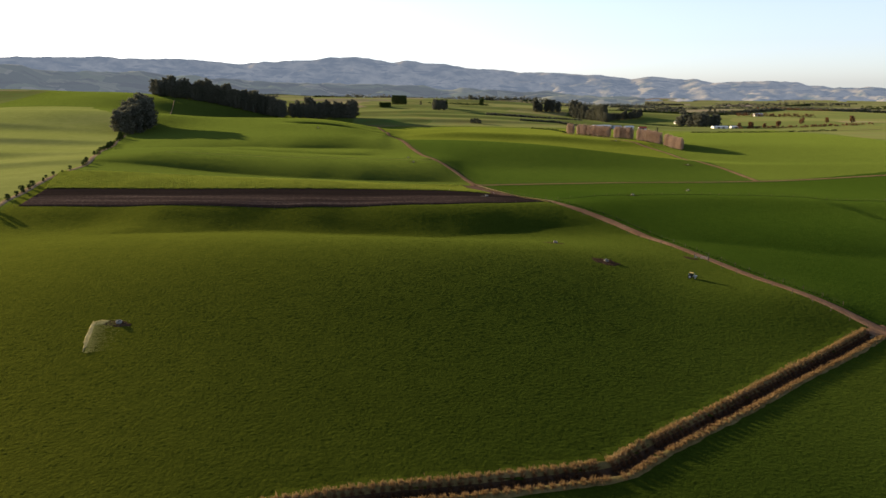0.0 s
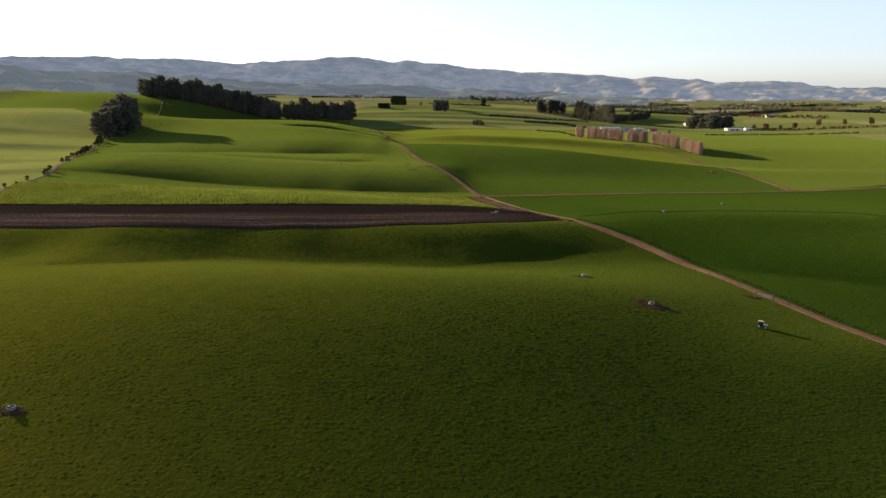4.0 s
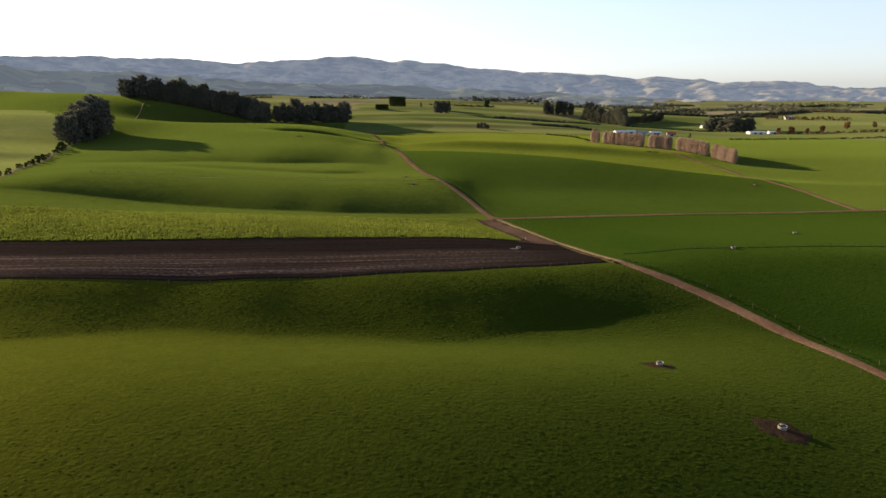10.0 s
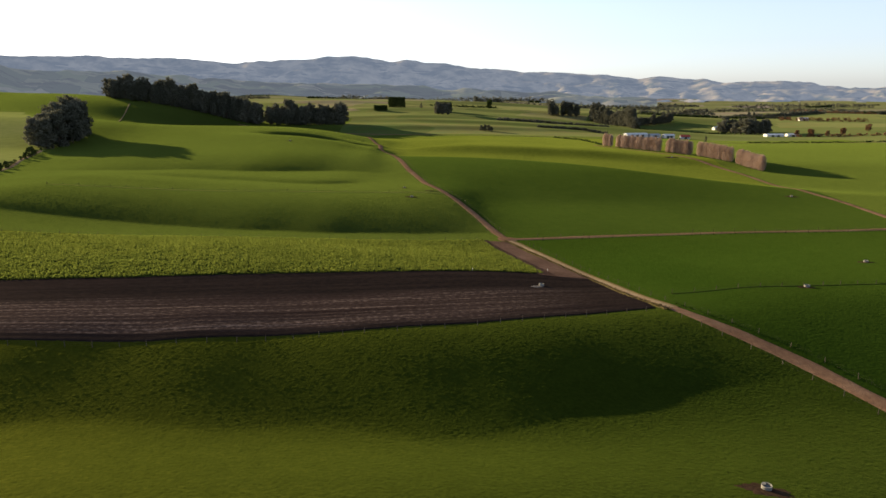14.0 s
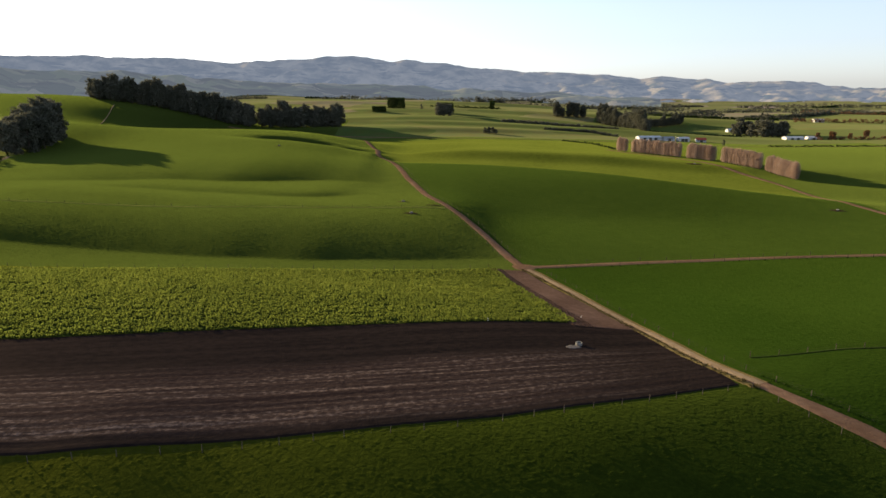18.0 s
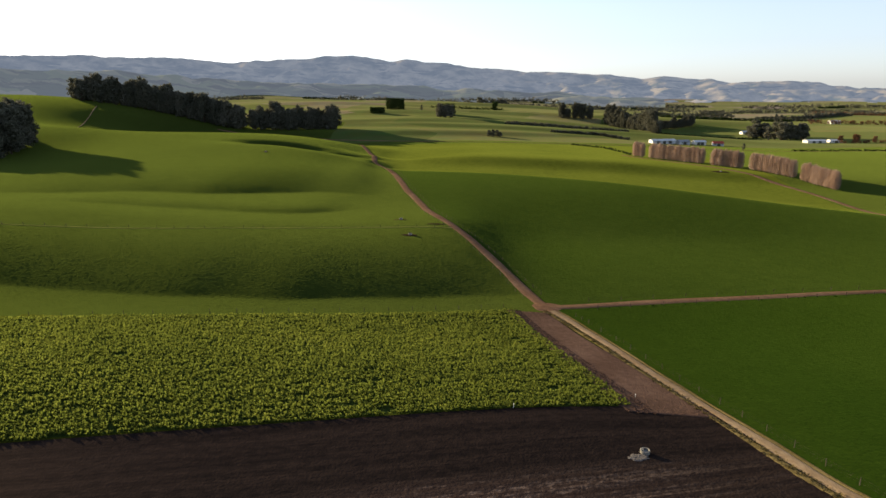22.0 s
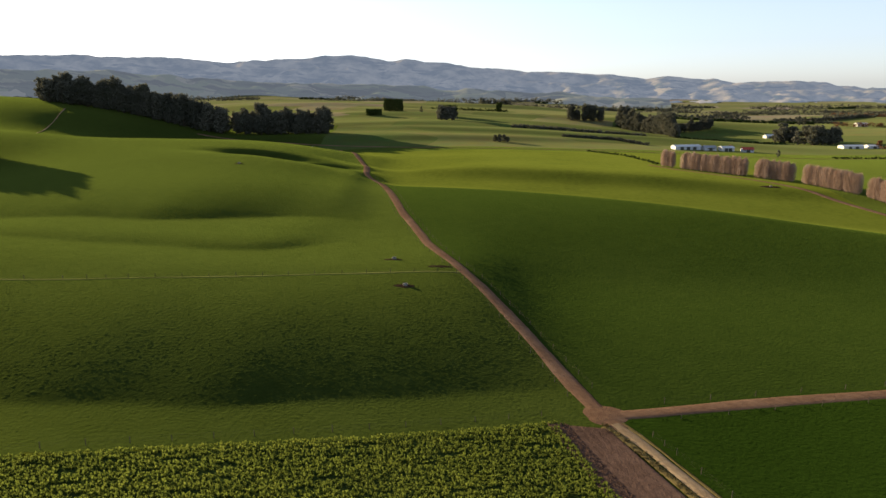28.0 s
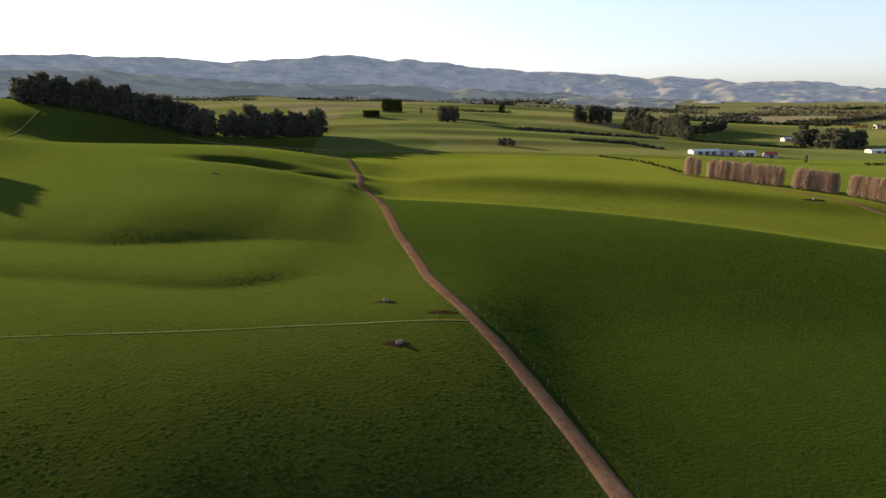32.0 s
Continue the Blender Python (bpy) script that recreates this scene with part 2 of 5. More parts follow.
SHRUB = material("shrub_foliage", [(0.25, (0.016, 0.026, 0.008)), (0.5, (0.034, 0.050, 0.014)), (0.75, (0.065, 0.078, 0.024))], scales=(0.05, 0.4, 2), random_shade=0.2, translucent=0.15)
RUSSET = material("autumn_foliage", [(0.25, (0.07, 0.032, 0.018)), (0.5, (0.13, 0.066, 0.034)), (0.75, (0.20, 0.115, 0.06))], scales=(0.05, 0.4, 2), random_shade=0.2, translucent=0.2)
REED = material("russet_ditch_reed", [(0.25, (0.050, 0.026, 0.014)), (0.5, (0.10, 0.052, 0.026)), (0.75, (0.17, 0.095, 0.048))], scales=(0.3, 1.5, 8), random_shade=0.12, translucent=0.25)
BARK = material("bark", [(0.3, (0.035, 0.026, 0.020)), (0.7, (0.11, 0.085, 0.065))], scales=(0.3, 2, 9), bump=0.6, bump_scale=6)
POPLAR = material("bare_poplar_twig", [(0.25, (0.19, 0.128, 0.098)), (0.5, (0.32, 0.225, 0.172)), (0.75, (0.44, 0.325, 0.255))], scales=(0.1, 0.5, 3), random_shade=0.12, translucent=0.3)
TIMBER = material("weathered_timber", [(0.3, (0.0500, 0.0400, 0.0310)), (0.7, (0.1100, 0.0925, 0.0750))], scales=(0.5, 3, 14), stretch=(3, 3, 0.5), bump=0.4, bump_scale=12)
STEEL = material("galvanised_steel", [(0.3, (0.28, 0.29, 0.30)), (0.7, (0.48, 0.49, 0.50))], scales=(0.5, 3, 14), rough=0.45, metal=0.8)
CONCRETE = material("pale_concrete", [(0.3, (0.12, 0.113, 0.10)), (0.7, (0.24, 0.225, 0.20))], scales=(0.5, 3, 14), bump=0.3, bump_scale=9)
WHITE_ROOF = material("white_roof_sheet", [(0.3, (0.3220, 0.3290, 0.3360)), (0.7, (0.4620, 0.4690, 0.4760))], scales=(0.1, 1, 6), rough=0.5, spec=0.4)
RED_ROOF = material("red_roof_sheet", [(0.3, (0.22, 0.045, 0.035)), (0.7, (0.34, 0.08, 0.06))], scales=(0.1, 1, 6), rough=0.55)
GREY_ROOF = material("grey_roof_sheet", [(0.3, (0.16, 0.17, 0.19)), (0.7, (0.28, 0.30, 0.32))], scales=(0.1, 1, 6), rough=0.5)
CLAD = material("painted_cladding", [(0.3, (0.45, 0.43, 0.39)), (0.7, (0.66, 0.63, 0.57))], scales=(0.2, 1.5, 8), bump=0.2, bump_scale=6)
DARK = material("dark_opening", [(0.3, (0.012, 0.013, 0.015)), (0.7, (0.030, 0.032, 0.036))], rough=0.3, spec=0.5)

# ---- the lie of the land ----
HILLS = []


def hill(x, y, rx, near, back, h, turn=0.0):
    """A swelling of the ground: half widths across, on the near side and behind."""
    HILLS.append((x, y, rx, near, back, h, radians(turn)))


hill(-66, 187, 62, 38, 25, 7.0)            # near rise, falling away behind its crest
hill(28, 197, 50, 36, 20, 2.8)
hill(110, 150, 60, 60, 60, -6.3)           # low ground by the ditch
hill(0, 40, 170, 50, 58, -9.0)
hill(150, 302, 60, 18, 45, 3.1, 5)
hill(-138, 672, 70, 34, 95, 6.0, -12)     # round shoulder beside the track
hill(-45, 632, 38, 30, 26, -1.3)
hill(-118, 677, 22, 9, 4, -4.6, -8)        # gullies in the shoulder
hill(-80, 663, 15, 8, 4, -3.6, 4)
hill(75, 560, 120, 55, 11, 5.4, -24)       # long hill right of the track
hill(30, 480, 90, 30, 60, -4.4)
hill(210, 450, 70, 120, 120, -8.5)         # hollow of the poplar lane
hill(-205, 370, 45, 90, 110, 5.9)
hill(-320, 640, 110, 90, 90, 1.5)
hill(60, 735, 130, 45, 45, 1.2)
hill(55, 655, 110, 11, 30, 4.4, -16)       # fold of the yellow paddock
hill(-210, 1010, 150, 90, 120, 3.7)
hill(-100, 1350, 330, 220, 260, 8.4)
hill(120, 1010, 170, 60, 90, 3.8, -10)
hill(330, 1110, 150, 60, 90, -5.4, -12)
hill(-700, 700, 260, 260, 260, 2.2)
hill(-900, 1500, 500, 400, 400, 2.3)
hill(20, 375, 70, 40, 55, -5.0)            # dip of the crossing
hill(-55, 702, 36, 25, 60, -9.4)           # hollow past the brow of the track
hill(100, 430, 70, 50, 60, -3.4)
hill(330, 1010, 150, 110, 180, -9.4)
hill(290, 1060, 190, 150, 300, -7.5)
hill(60, 1120, 150, 70, 120, 6.6)
hill(210, 840, 110, 60, 60, -3.4)
hill(-60, 1450, 350, 250, 350, 9.8)
hill(0, 905, 160, 8, 30, 2.8, 4)          # folds of the far paddocks
hill(40, 960, 150, 8, 30, 3.2, -6)
hill(-20, 1010, 120, 8, 28, 3.2, 8)
hill(160, 1060, 120, 10, 32, 4.0, -12)
hill(-60, 1130, 140, 11, 38, 4.2, 8)
hill(40, 1240, 170, 13, 46, 5.0, -6)
hill(-150, 1320, 150, 14, 46, 5.4, 5)
hill(60, 1420, 200, 16, 54, 6.2, 6)
hill(-130, 1580, 260, 40, 60, 7.0, -4)
hill(250, 930, 90, 16, 40, 3.0, -20)
hill(330, 1180, 110, 20, 50, 4.7, -8)
hill(-560, 560, 70, 90, 90, 6.0)
hill(-480, 420, 60, 70, 90, 5.0)
hill(-380, 330, 50, 60, 60, 4.0)
hill(-560, 740, 90, 60, 70, 5.0, 10)
hill(-700, 1000, 140, 50, 80, 9.1, -8)
hill(-44, 600, 30, 45, 40, -2.2)           # the track's own easing
hill(42, 316, 17, 26, 30, -2.6)
hill(-10, 300, 60, 22, 40, -0.8)
hill(-690, 970, 95, 150, 70, 22.0)      # knoll of the shelter belt
hill(-540, 965, 95, 155, 70, 15.9)      # knoll of the shelter belt
hill(-410, 955, 85, 160, 75, 23.1)      # knoll of the shelter belt
hill(-300, 935, 60, 110, 75, 10.3)      # knoll of the shelter belt

hill(-130, 262, 60, 15, 45, 3.7, 10)      # terrace of the ploughed strip
hill(-60, 272, 50, 12, 48, 1.3, 10)      # terrace of the ploughed strip
hill(12, 275, 42, 14, 54, 2.5, 10)      # terrace of the ploughed strip
hill(-80, 330, 80, 40, 38, 4.6, 0)      # terrace of the ploughed strip
hill(10, 338, 60, 38, 45, -0.8, 0)      # terrace of the ploughed strip
hill(-80, 234, 45, 9, 10, -1.1, 8)      # foot of the bank
hill(4, 238, 40, 12, 12, -3.2, 6)
hill(-2, 246, 22, 8, 18, 1.3, -8)
hill(-270, 392, 55, 9, 40, 3.0, 4)      # terraces beyond the boundary
hill(-330, 470, 80, 10, 45, 3.4, -3)
hill(-390, 560, 95, 12, 55, 4.0, 3)
hill(-480, 660, 90, 14, 60, 4.5, -4)
hill(46, 290, 14, 14, 24, 1.5)
hill(-8, 470, 18, 20, 20, 1.7)
hill(-37, 588, 20, 26, 22, 1.4)


hill(-100, 376, 62, 22, 26, -1.5)           # strip of grass at the foot of the downs
hill(-235, 745, 120, 46, 26, 9.0)           # brow of the downs, and the dip before the shelter belt
hill(-205, 832, 92, 36, 36, -13.0)
hill(215, 890, 90, 50, 60, 3.5)             # ground of the long sheds
hill(92, 167, 17, 14, 14, 2.1)              # swell beside the tractor, added to shorten its cast shadow
TERRACES = []


def terrace(foot, rises, run, back, ends):
    """A bank: steepest at its foot (a line from left to right), easing to a brow, then falling slowly behind it."""
    TERRACES.append((np.array(foot, float), np.array(rises, float), run, back, ends))


# bank below the ploughed strip, with spurs
terrace([(-135, 218), (-105, 223), (-94, 226), (-83, 231), (-71, 235.5), (-65, 237.5), (-56, 237), (-44, 234), (-33, 236.5), (-23, 238.5), (-14, 235), (-4, 232.5), (5, 236), (12, 239.5), (24, 244), (36, 249), (56, 255), (84, 262)],
        [(-138, 1.7), (-116, 2.2), (-66, 0.6), (-52, 1.6), (-37, 0.7), (-12, 1.3), (5, 0.8), (13, 1.3), (26, 0.8), (38, 0.9), (50, 0.6), (80, 0.3)], 19, 14, (30, 30))
# longer bank across the deep green paddock
terrace([(48, 251), (64, 246), (87, 233), (114, 224), (134, 214), (190, 204)], [(48, 0.8), (80, 2.3), (200, 2.9)], 52, 36, (26, 20))
# bank past the crop
terrace([(-240, 392), (-150, 387), (-106, 385.8), (-90, 384.6), (-81, 383.9), (-66, 386.8), (-52, 385.5), (-40, 389.5), (-20, 393), (6, 399), (36, 404)],
        [(-200, 4.0), (-150, 5.0), (-85, 5.6), (-45, 5.0), (-15, 3.8), (0, 2.7), (20, 1.4)], 66, 36, (60, 40))
# steeper shoulder of that bank beside the track
terrace([(-78, 384.2), (-60, 386.2), (-40, 389.5), (-20, 393), (0, 397.5), (22, 401)], [(-78, 0.0), (-45, 0.1), (-20, 0.4), (-4, 0.6), (6, 0.4)], 40, 26, (20, 16))
# scalloped lip on the downs
terrace([(-190, 488), (-150, 486), (-129, 484), (-104, 483.2), (-87, 480), (-72, 480), (-62, 484), (-50, 496), (-34, 503)],
        [(-190, 1.3), (-110, 1.9), (-75, 2.1), (-50, 1.4)], 28, 26, (40, 34))
# long slope up to the round shoulder
terrace([(-280, 522), (-194, 520), (-172, 523), (-145, 526), (-122, 522.5), (-103, 527), (-90, 532), (-74, 537), (-57, 538), (-46, 534), (-30, 538)],
        [(-230, 4.0), (-170, 6.0), (-120, 7.2), (-85, 6.4), (-60, 4.6), (-40, 2.6)], 84, 90, (70, 30))


def undulation(x, y):
    return (1.1 * np.sin(x / 61 + 1.3 * np.sin(y / 97)) * np.sin(y / 53 + 0.7) + 0.5 * np.sin(x / 23 + y / 41 + 2.0) * np.sin(y / 27 - x / 67))


def land(x, y):
    """Height of the ground, for numbers or arrays."""
    x, y = np.asarray(x, float), np.asarray(y, float)
    z = 2.0 + 0.4 * undulation(x, y)
    for hx, hy, rx, near, back, h, a in HILLS:
        c, s = math.cos(a), math.sin(a)
        u, v = (x - hx) * c + (y - hy) * s, -(x - hx) * s + (y - hy) * c
        z = z + h * np.exp(-0.5 * ((u / rx) ** 2 + (v / np.where(v < 0, near, back)) ** 2))
    for foot, rises, run, back, (e0, e1) in TERRACES:
        v = y - sum(np.interp(x + k, foot[:, 0], foot[:, 1]) for k in (-5, -2.5, 0, 2.5, 5)) / 5
        v = 0.5 * (v + np.sqrt(v * v + 0.6))
        up = np.where(v < run, 1 - np.abs(1 - v / run) ** 3, np.exp(-0.5 * (np.maximum(v - run, 0) / back) ** 2))
        a, b = np.clip((x - foot[0, 0]) / e0, 0, 1), np.clip((foot[-1, 0] - x) / e1, 0, 1)
        z = z + up * sum(np.interp(x + k, rises[:, 0], rises[:, 1]) for k in (-7, -3.5, 0, 3.5, 7)) / 5 * a * a * (3 - 2 * a) * b * b * (3 - 2 * b)
    far = np.clip((y - 900) / 1500, 0, 1)
    roll = np.clip((np.hypot(x, y) - 700) / 500, 0, 1)
    z = z + roll * (5 * np.sin(x / 173 + 0.8 * np.sin(y / 250)) * np.sin(y / 141) + 3 * np.sin(x / 83 + y / 120))
    side = np.clip((x + 100) / 900, -0.6, 1.0)
    return z - far * far * (3 - 2 * far) * (12 + 26 * side)


def ground_z(x, y):
    return float(land(x, y))


def polyline(points, step=2.0):
    """Points of a smooth line through the given ones, at even steps."""
    p = np.array(points, float)
    out = []
    for i in range(len(p) - 1):
        a, b = p[max(i - 1, 0)], p[min(i + 2, len(p) - 1)]
        n = max(2, int(np.linalg.norm(p[i + 1] - p[i]) / step))
        for t in np.arange(n) / n:
            out.append(0.5 * ((2 * p[i]) + (p[i + 1] - a) * t + (2 * a - 5 * p[i] + 4 * p[i + 1] - b) * t * t * 1.0 + (-a + 3 * p[i] - 3 * p[i + 1] + b) * t ** 3) if 0 < i < len(p) - 2 else p[i] + (p[i + 1] - p[i]) * t)
    out.append(p[-1])
    return np.array(out)


def distance_to(line, x, y):
    """Least distance of each (x, y) from a polyline's points."""
    x, y = np.asarray(x, float), np.asarray(y, float)
    d = np.full(x.shape, 1e9)
    for q in line:
        d = np.minimum(d, (x - q[0]) ** 2 + (y - q[1]) ** 2)
    return np.sqrt(d)


TRACK = polyline([(150, 60), (126, 108), (107.5, 154), (102, 168), (94, 186), (86.5, 207), (79, 231), (67, 258), (51, 280), (44, 294), (40.5, 312), (36, 332), (30, 358), (24, 378), (20, 388), (16.2, 402), (11.0, 420), (1.9, 449), (-6.5, 472), (-14.3, 496), (-20.2, 522), (-26.8, 548), (-31.8, 573), (-38.2, 603), (-45.5, 626), (-52.5, 646), (-57, 684), (-66, 724), (-82, 790), (-98, 846)])
LANE = polyline([(20, 389), (46, 394), (78, 399), (112, 405), (165, 413), (202, 419), (260, 419), (420, 412)], 3)
POPLAR_LANE = polyline([(202, 419), (204, 445), (204, 477), (198, 506), (195, 538), (191, 572), (185, 596), (176, 621), (161, 646), (134, 690), (126, 712)], 3)
DITCH = polyline([(-72, 71), (-32, 80.3), (-12, 85), (3, 87.5), (25, 92), (30, 94.5), (37, 100), (55, 113), (77, 130), (104.5, 149.5)], 1.5)
BRANCH = polyline([(-322, 785), (-328, 802), (-334, 821), (-342, 847), (-351, 875), (-359, 900)], 4)
ROAD = polyline([(-235, 889), (-150, 880), (-51, 850), (35, 833), (112, 836), (176, 828), (300, 800), (520, 790)], 6)


def spaced(spans):
    """Grid lines: spans of (end, step) that start at the first number."""
    out = [spans[0]]
    for end, step in spans[1:]:
        n = max(1, round(abs(end - out[-1]) / step))
        out += list(out[-1] + (end - out[-1]) * (np.arange(n) + 1) / n)
    return np.array(out)


gx = spaced([-4800, (-1600, 160), (-800, 50), (-420, 14), (-200, 5), (210, 2.5), (420, 5), (800, 14), (1600, 50), (4800, 160)])
gy = spaced([-1200, (0, 100), (50, 10), (215, 2.5), (265, 1.4), (375, 2.5), (405, 1.3), (560, 2.2), (760, 3.5), (1000, 8), (1500, 16), (2200, 35), (4900, 120)])
X, Y = np.meshgrid(gx, gy)
Z = land(X, Y)
nx = len(gx)
grid_v = np.stack([X.ravel(), Y.ravel(), Z.ravel()], 1)
ii, jj = np.meshgrid(np.arange(len(gy) - 1), np.arange(nx - 1), indexing="ij")
grid_f = np.stack([ii * nx + jj, ii * nx + jj + 1, (ii + 1) * nx + jj + 1, (ii + 1) * nx + jj], -1).reshape(-1, 4)
fc = grid_v[grid_f].mean(1)
in_ditch = distance_to(DITCH, fc[:, 0], fc[:, 1]) < 2.2
grid_f, fc = grid_f[~in_ditch], fc[~in_ditch]


def track_x(y):
    return np.interp(y, TRACK[:, 1], TRACK[:, 0])


# paddocks of their own tone; painted glare and slope shade tint some
fx, fy = fc[:, 0], fc[:, 1]
side = fx - track_x(fy)
fields = np.zeros(len(fc), int)
fields[(fy > 378 + 0.16 * fx) | ((fx < -200 - 0.3 * (fy - 350)) & (fy > 235))] = 4
fields[(side > 0) & (fy > 150) & (fy < 391 + 0.15 * (fx - 20)) & (fx < 420)] = 1
ridge_line = 612 - 0.42 * (fx + 46)
fields[(side > 0) & (fy > 391 + 0.15 * (fx - 20)) & (fy < ridge_line + 9) & (fx < 205)] = 6
fields[(side > -2) & (fy > ridge_line + 9) & (fy < 822) & (fx < 190)] = 2
hedge_x = np.interp(fy, [200, 244, 281, 325, 378, 409, 490, 544, 618, 700, 800], [-160, -172, -182, -194, -206, -217, -252, -271, -296, -330, -420])
fields[(fx < hedge_x) & (fy > 225) & (fy < 800)] = 5
fields[(fy > 985) | (fx > 420) | ((fy > 850) & (fx > -120)) | (fx < -560)] = 3

FAR = bpy.data.materials.new("far_paddocks")
FAR.use_nodes = True
nt = FAR.node_tree
geo = nt.nodes.new("ShaderNodeNewGeometry")
mp = nt.nodes.new("ShaderNodeMapping")
mp.inputs["Scale"].default_value = (0.0042, 0.0075, 0.0)
mp.inputs["Rotation"].default_value = (0, 0, 0.15)
vor = nt.nodes.new("ShaderNodeTexVoronoi")
vor.distance = "CHEBYCHEV"
vor.inputs["Scale"].default_value = 1.0
vor.inputs["Randomness"].default_value = 0.75
sep = nt.nodes.new("ShaderNodeSeparateColor")
ramp = nt.nodes.new("ShaderNodeValToRGB")
cols = [(0.0, (0.044, 0.066, 0.013)), (0.22, (0.072, 0.086, 0.020)), (0.42, (0.092, 0.098, 0.030)), (0.60, (0.048, 0.070, 0.016)), (0.80, (0.12, 0.108, 0.050)), (0.92, (0.15, 0.118, 0.075))]
el = ramp.color_ramp.elements
while len(el) < len(cols):
    el.new(0.5)
for e, (p, c) in zip(el, cols):
    e.position, e.color = p, (*c, 1)
ramp.color_ramp.interpolation = "CONSTANT"
noi = nt.nodes.new("ShaderNodeTexNoise")
noi.inputs["Scale"].default_value = 0.05
noi.inputs["Detail"].default_value = 6
mix = nt.nodes.new("ShaderNodeMix")
mix.data_type, mix.blend_type = "RGBA", "MULTIPLY"
mix.inputs[0].default_value = 0.55
nt.links.new(geo.outputs["Position"], mp.inputs[0])
nt.links.new(mp.outputs[0], vor.inputs["Vector"])
nt.links.new(vor.outputs["Color"], sep.inputs[0])
nt.links.new(sep.outputs[0], ramp.inputs[0])
nt.links.new(geo.outputs["Position"], noi.inputs["Vector"])
nt.links.new(ramp.outputs[0], mix.inputs[6])
nt.links.new(noi.outputs["Color"], mix.inputs[7])
# stubble, bare ground and dry grass of the far plain, with haze greyed in
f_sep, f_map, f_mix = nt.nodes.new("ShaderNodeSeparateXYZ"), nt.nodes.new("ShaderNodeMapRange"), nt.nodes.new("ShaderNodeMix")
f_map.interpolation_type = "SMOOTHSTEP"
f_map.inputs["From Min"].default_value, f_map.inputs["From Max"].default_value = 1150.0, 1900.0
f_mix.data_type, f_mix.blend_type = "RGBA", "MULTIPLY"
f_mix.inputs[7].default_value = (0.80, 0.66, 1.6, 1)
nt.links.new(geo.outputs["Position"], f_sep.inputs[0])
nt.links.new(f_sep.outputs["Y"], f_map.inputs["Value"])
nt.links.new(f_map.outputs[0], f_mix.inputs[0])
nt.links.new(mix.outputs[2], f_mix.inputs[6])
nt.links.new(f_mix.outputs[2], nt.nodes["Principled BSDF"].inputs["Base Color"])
nt.nodes["Principled BSDF"].inputs["Roughness"].default_value = 0.95
nt.nodes["Principled BSDF"].inputs["Sheen Weight"].default_value = 0.05
nt.nodes["Principled BSDF"].inputs["Sheen Tint"].default_value = (0.75, 0.80, 0.35, 1)
nt.nodes["Principled BSDF"].inputs["Specular IOR Level"].default_value = 0.0

ground = new("ground", mesh_of("ground", grid_v, grid_f, [GRASS, GRASS_BRIGHT, GRASS_YELLOW, FAR, DOWNS, GRASS_GLARE, GRASS_HILL], fields, True))
tagged(ground, "rolling green pasture paddocks, grazed and lumpy", "pasture", kind="structure")


def ribbon(name, line, half, mat, lift=0.08, crown=0.1, edge=0.25, cols=7, seed=0):
    """A strip that lies on the land along a line, with a crown and ragged edges."""
    r = np.random.default_rng(seed)
    d = np.gradient(line, axis=0)
    d /= np.linalg.norm(d, axis=1)[:, None]
    nrm = np.stack([d[:, 1], -d[:, 0]], 1)
    w = np.asarray(half if not np.isscalar(half) else np.full(len(line), half), float)
    jag = [np.convolve(r.normal(0, edge, len(line) + 4), np.ones(5) / 5, "valid") for _ in range(2)]
    vs = []
    for k in range(cols):
        s = -1 + 2 * k / (cols - 1)
        off = s * w + (jag[0] * max(-s, 0) - jag[1] * max(s, 0))
        p = line + nrm * off[:, None]
        z = land(p[:, 0], p[:, 1]) + lift + crown * (1 - s * s) - (lift + 0.05) * (abs(s) == 1)
        vs.append(np.column_stack([p, z]))
    v = np.stack(vs, 1).reshape(-1, 3)
    n = len(line)
    a, b = np.meshgrid(np.arange(n - 1), np.arange(cols - 1), indexing="ij")
    f = np.stack([a * cols + b, a * cols + b + 1, (a + 1) * cols + b + 1, (a + 1) * cols + b], -1).reshape(-1, 4)
    return new(name, mesh_of(name, v, f, mat, None, True))


ON_A, ON_B, ON_C = TRACK[TRACK[:, 1] < 288], TRACK[(TRACK[:, 1] > 284) & (TRACK[:, 1] < 388)], TRACK[TRACK[:, 1] > 384]
tagged(ribbon("farm_track", ON_A, 1.9, DIRT, 0.12), "rutted brown dirt farm track between the paddocks", "track", kind="structure")
tagged(ribbon("dusty_track", ON_B, 1.25, DUST, 0.14), "pale dusty track beside the ploughed headland", "track", kind="structure")
tagged(ribbon("hill_track", ON_C, 1.9, DIRT, 0.12), "reddish dirt track climbing over the downs", "track", kind="structure")
tagged(ribbon("farm_lane", LANE, 1.9, DIRT, 0.10), "brown dirt lane crossing the pasture", "track", kind="structure")
tagged(ribbon("poplar_lane", POPLAR_LANE, 1.8, DIRT, 0.10), "dirt lane beside the bare poplars", "track", kind="structure")
tagged(ribbon("branch_track", BRANCH, 0.5, DUST, 0.12), "pale track climbing to the shelterbelt", "track", kind="structure")
tagged(ribbon("valley_road", ROAD, 1.1, DIRT, 0.12), "pale gravel road along the valley", "road", kind="structure")


def beside(line, off):
    d = np.gradient(line, axis=0)
    d /= np.linalg.norm(d, axis=1)[:, None]
    return line + np.stack([d[:, 1], -d[:, 0]], 1) * off


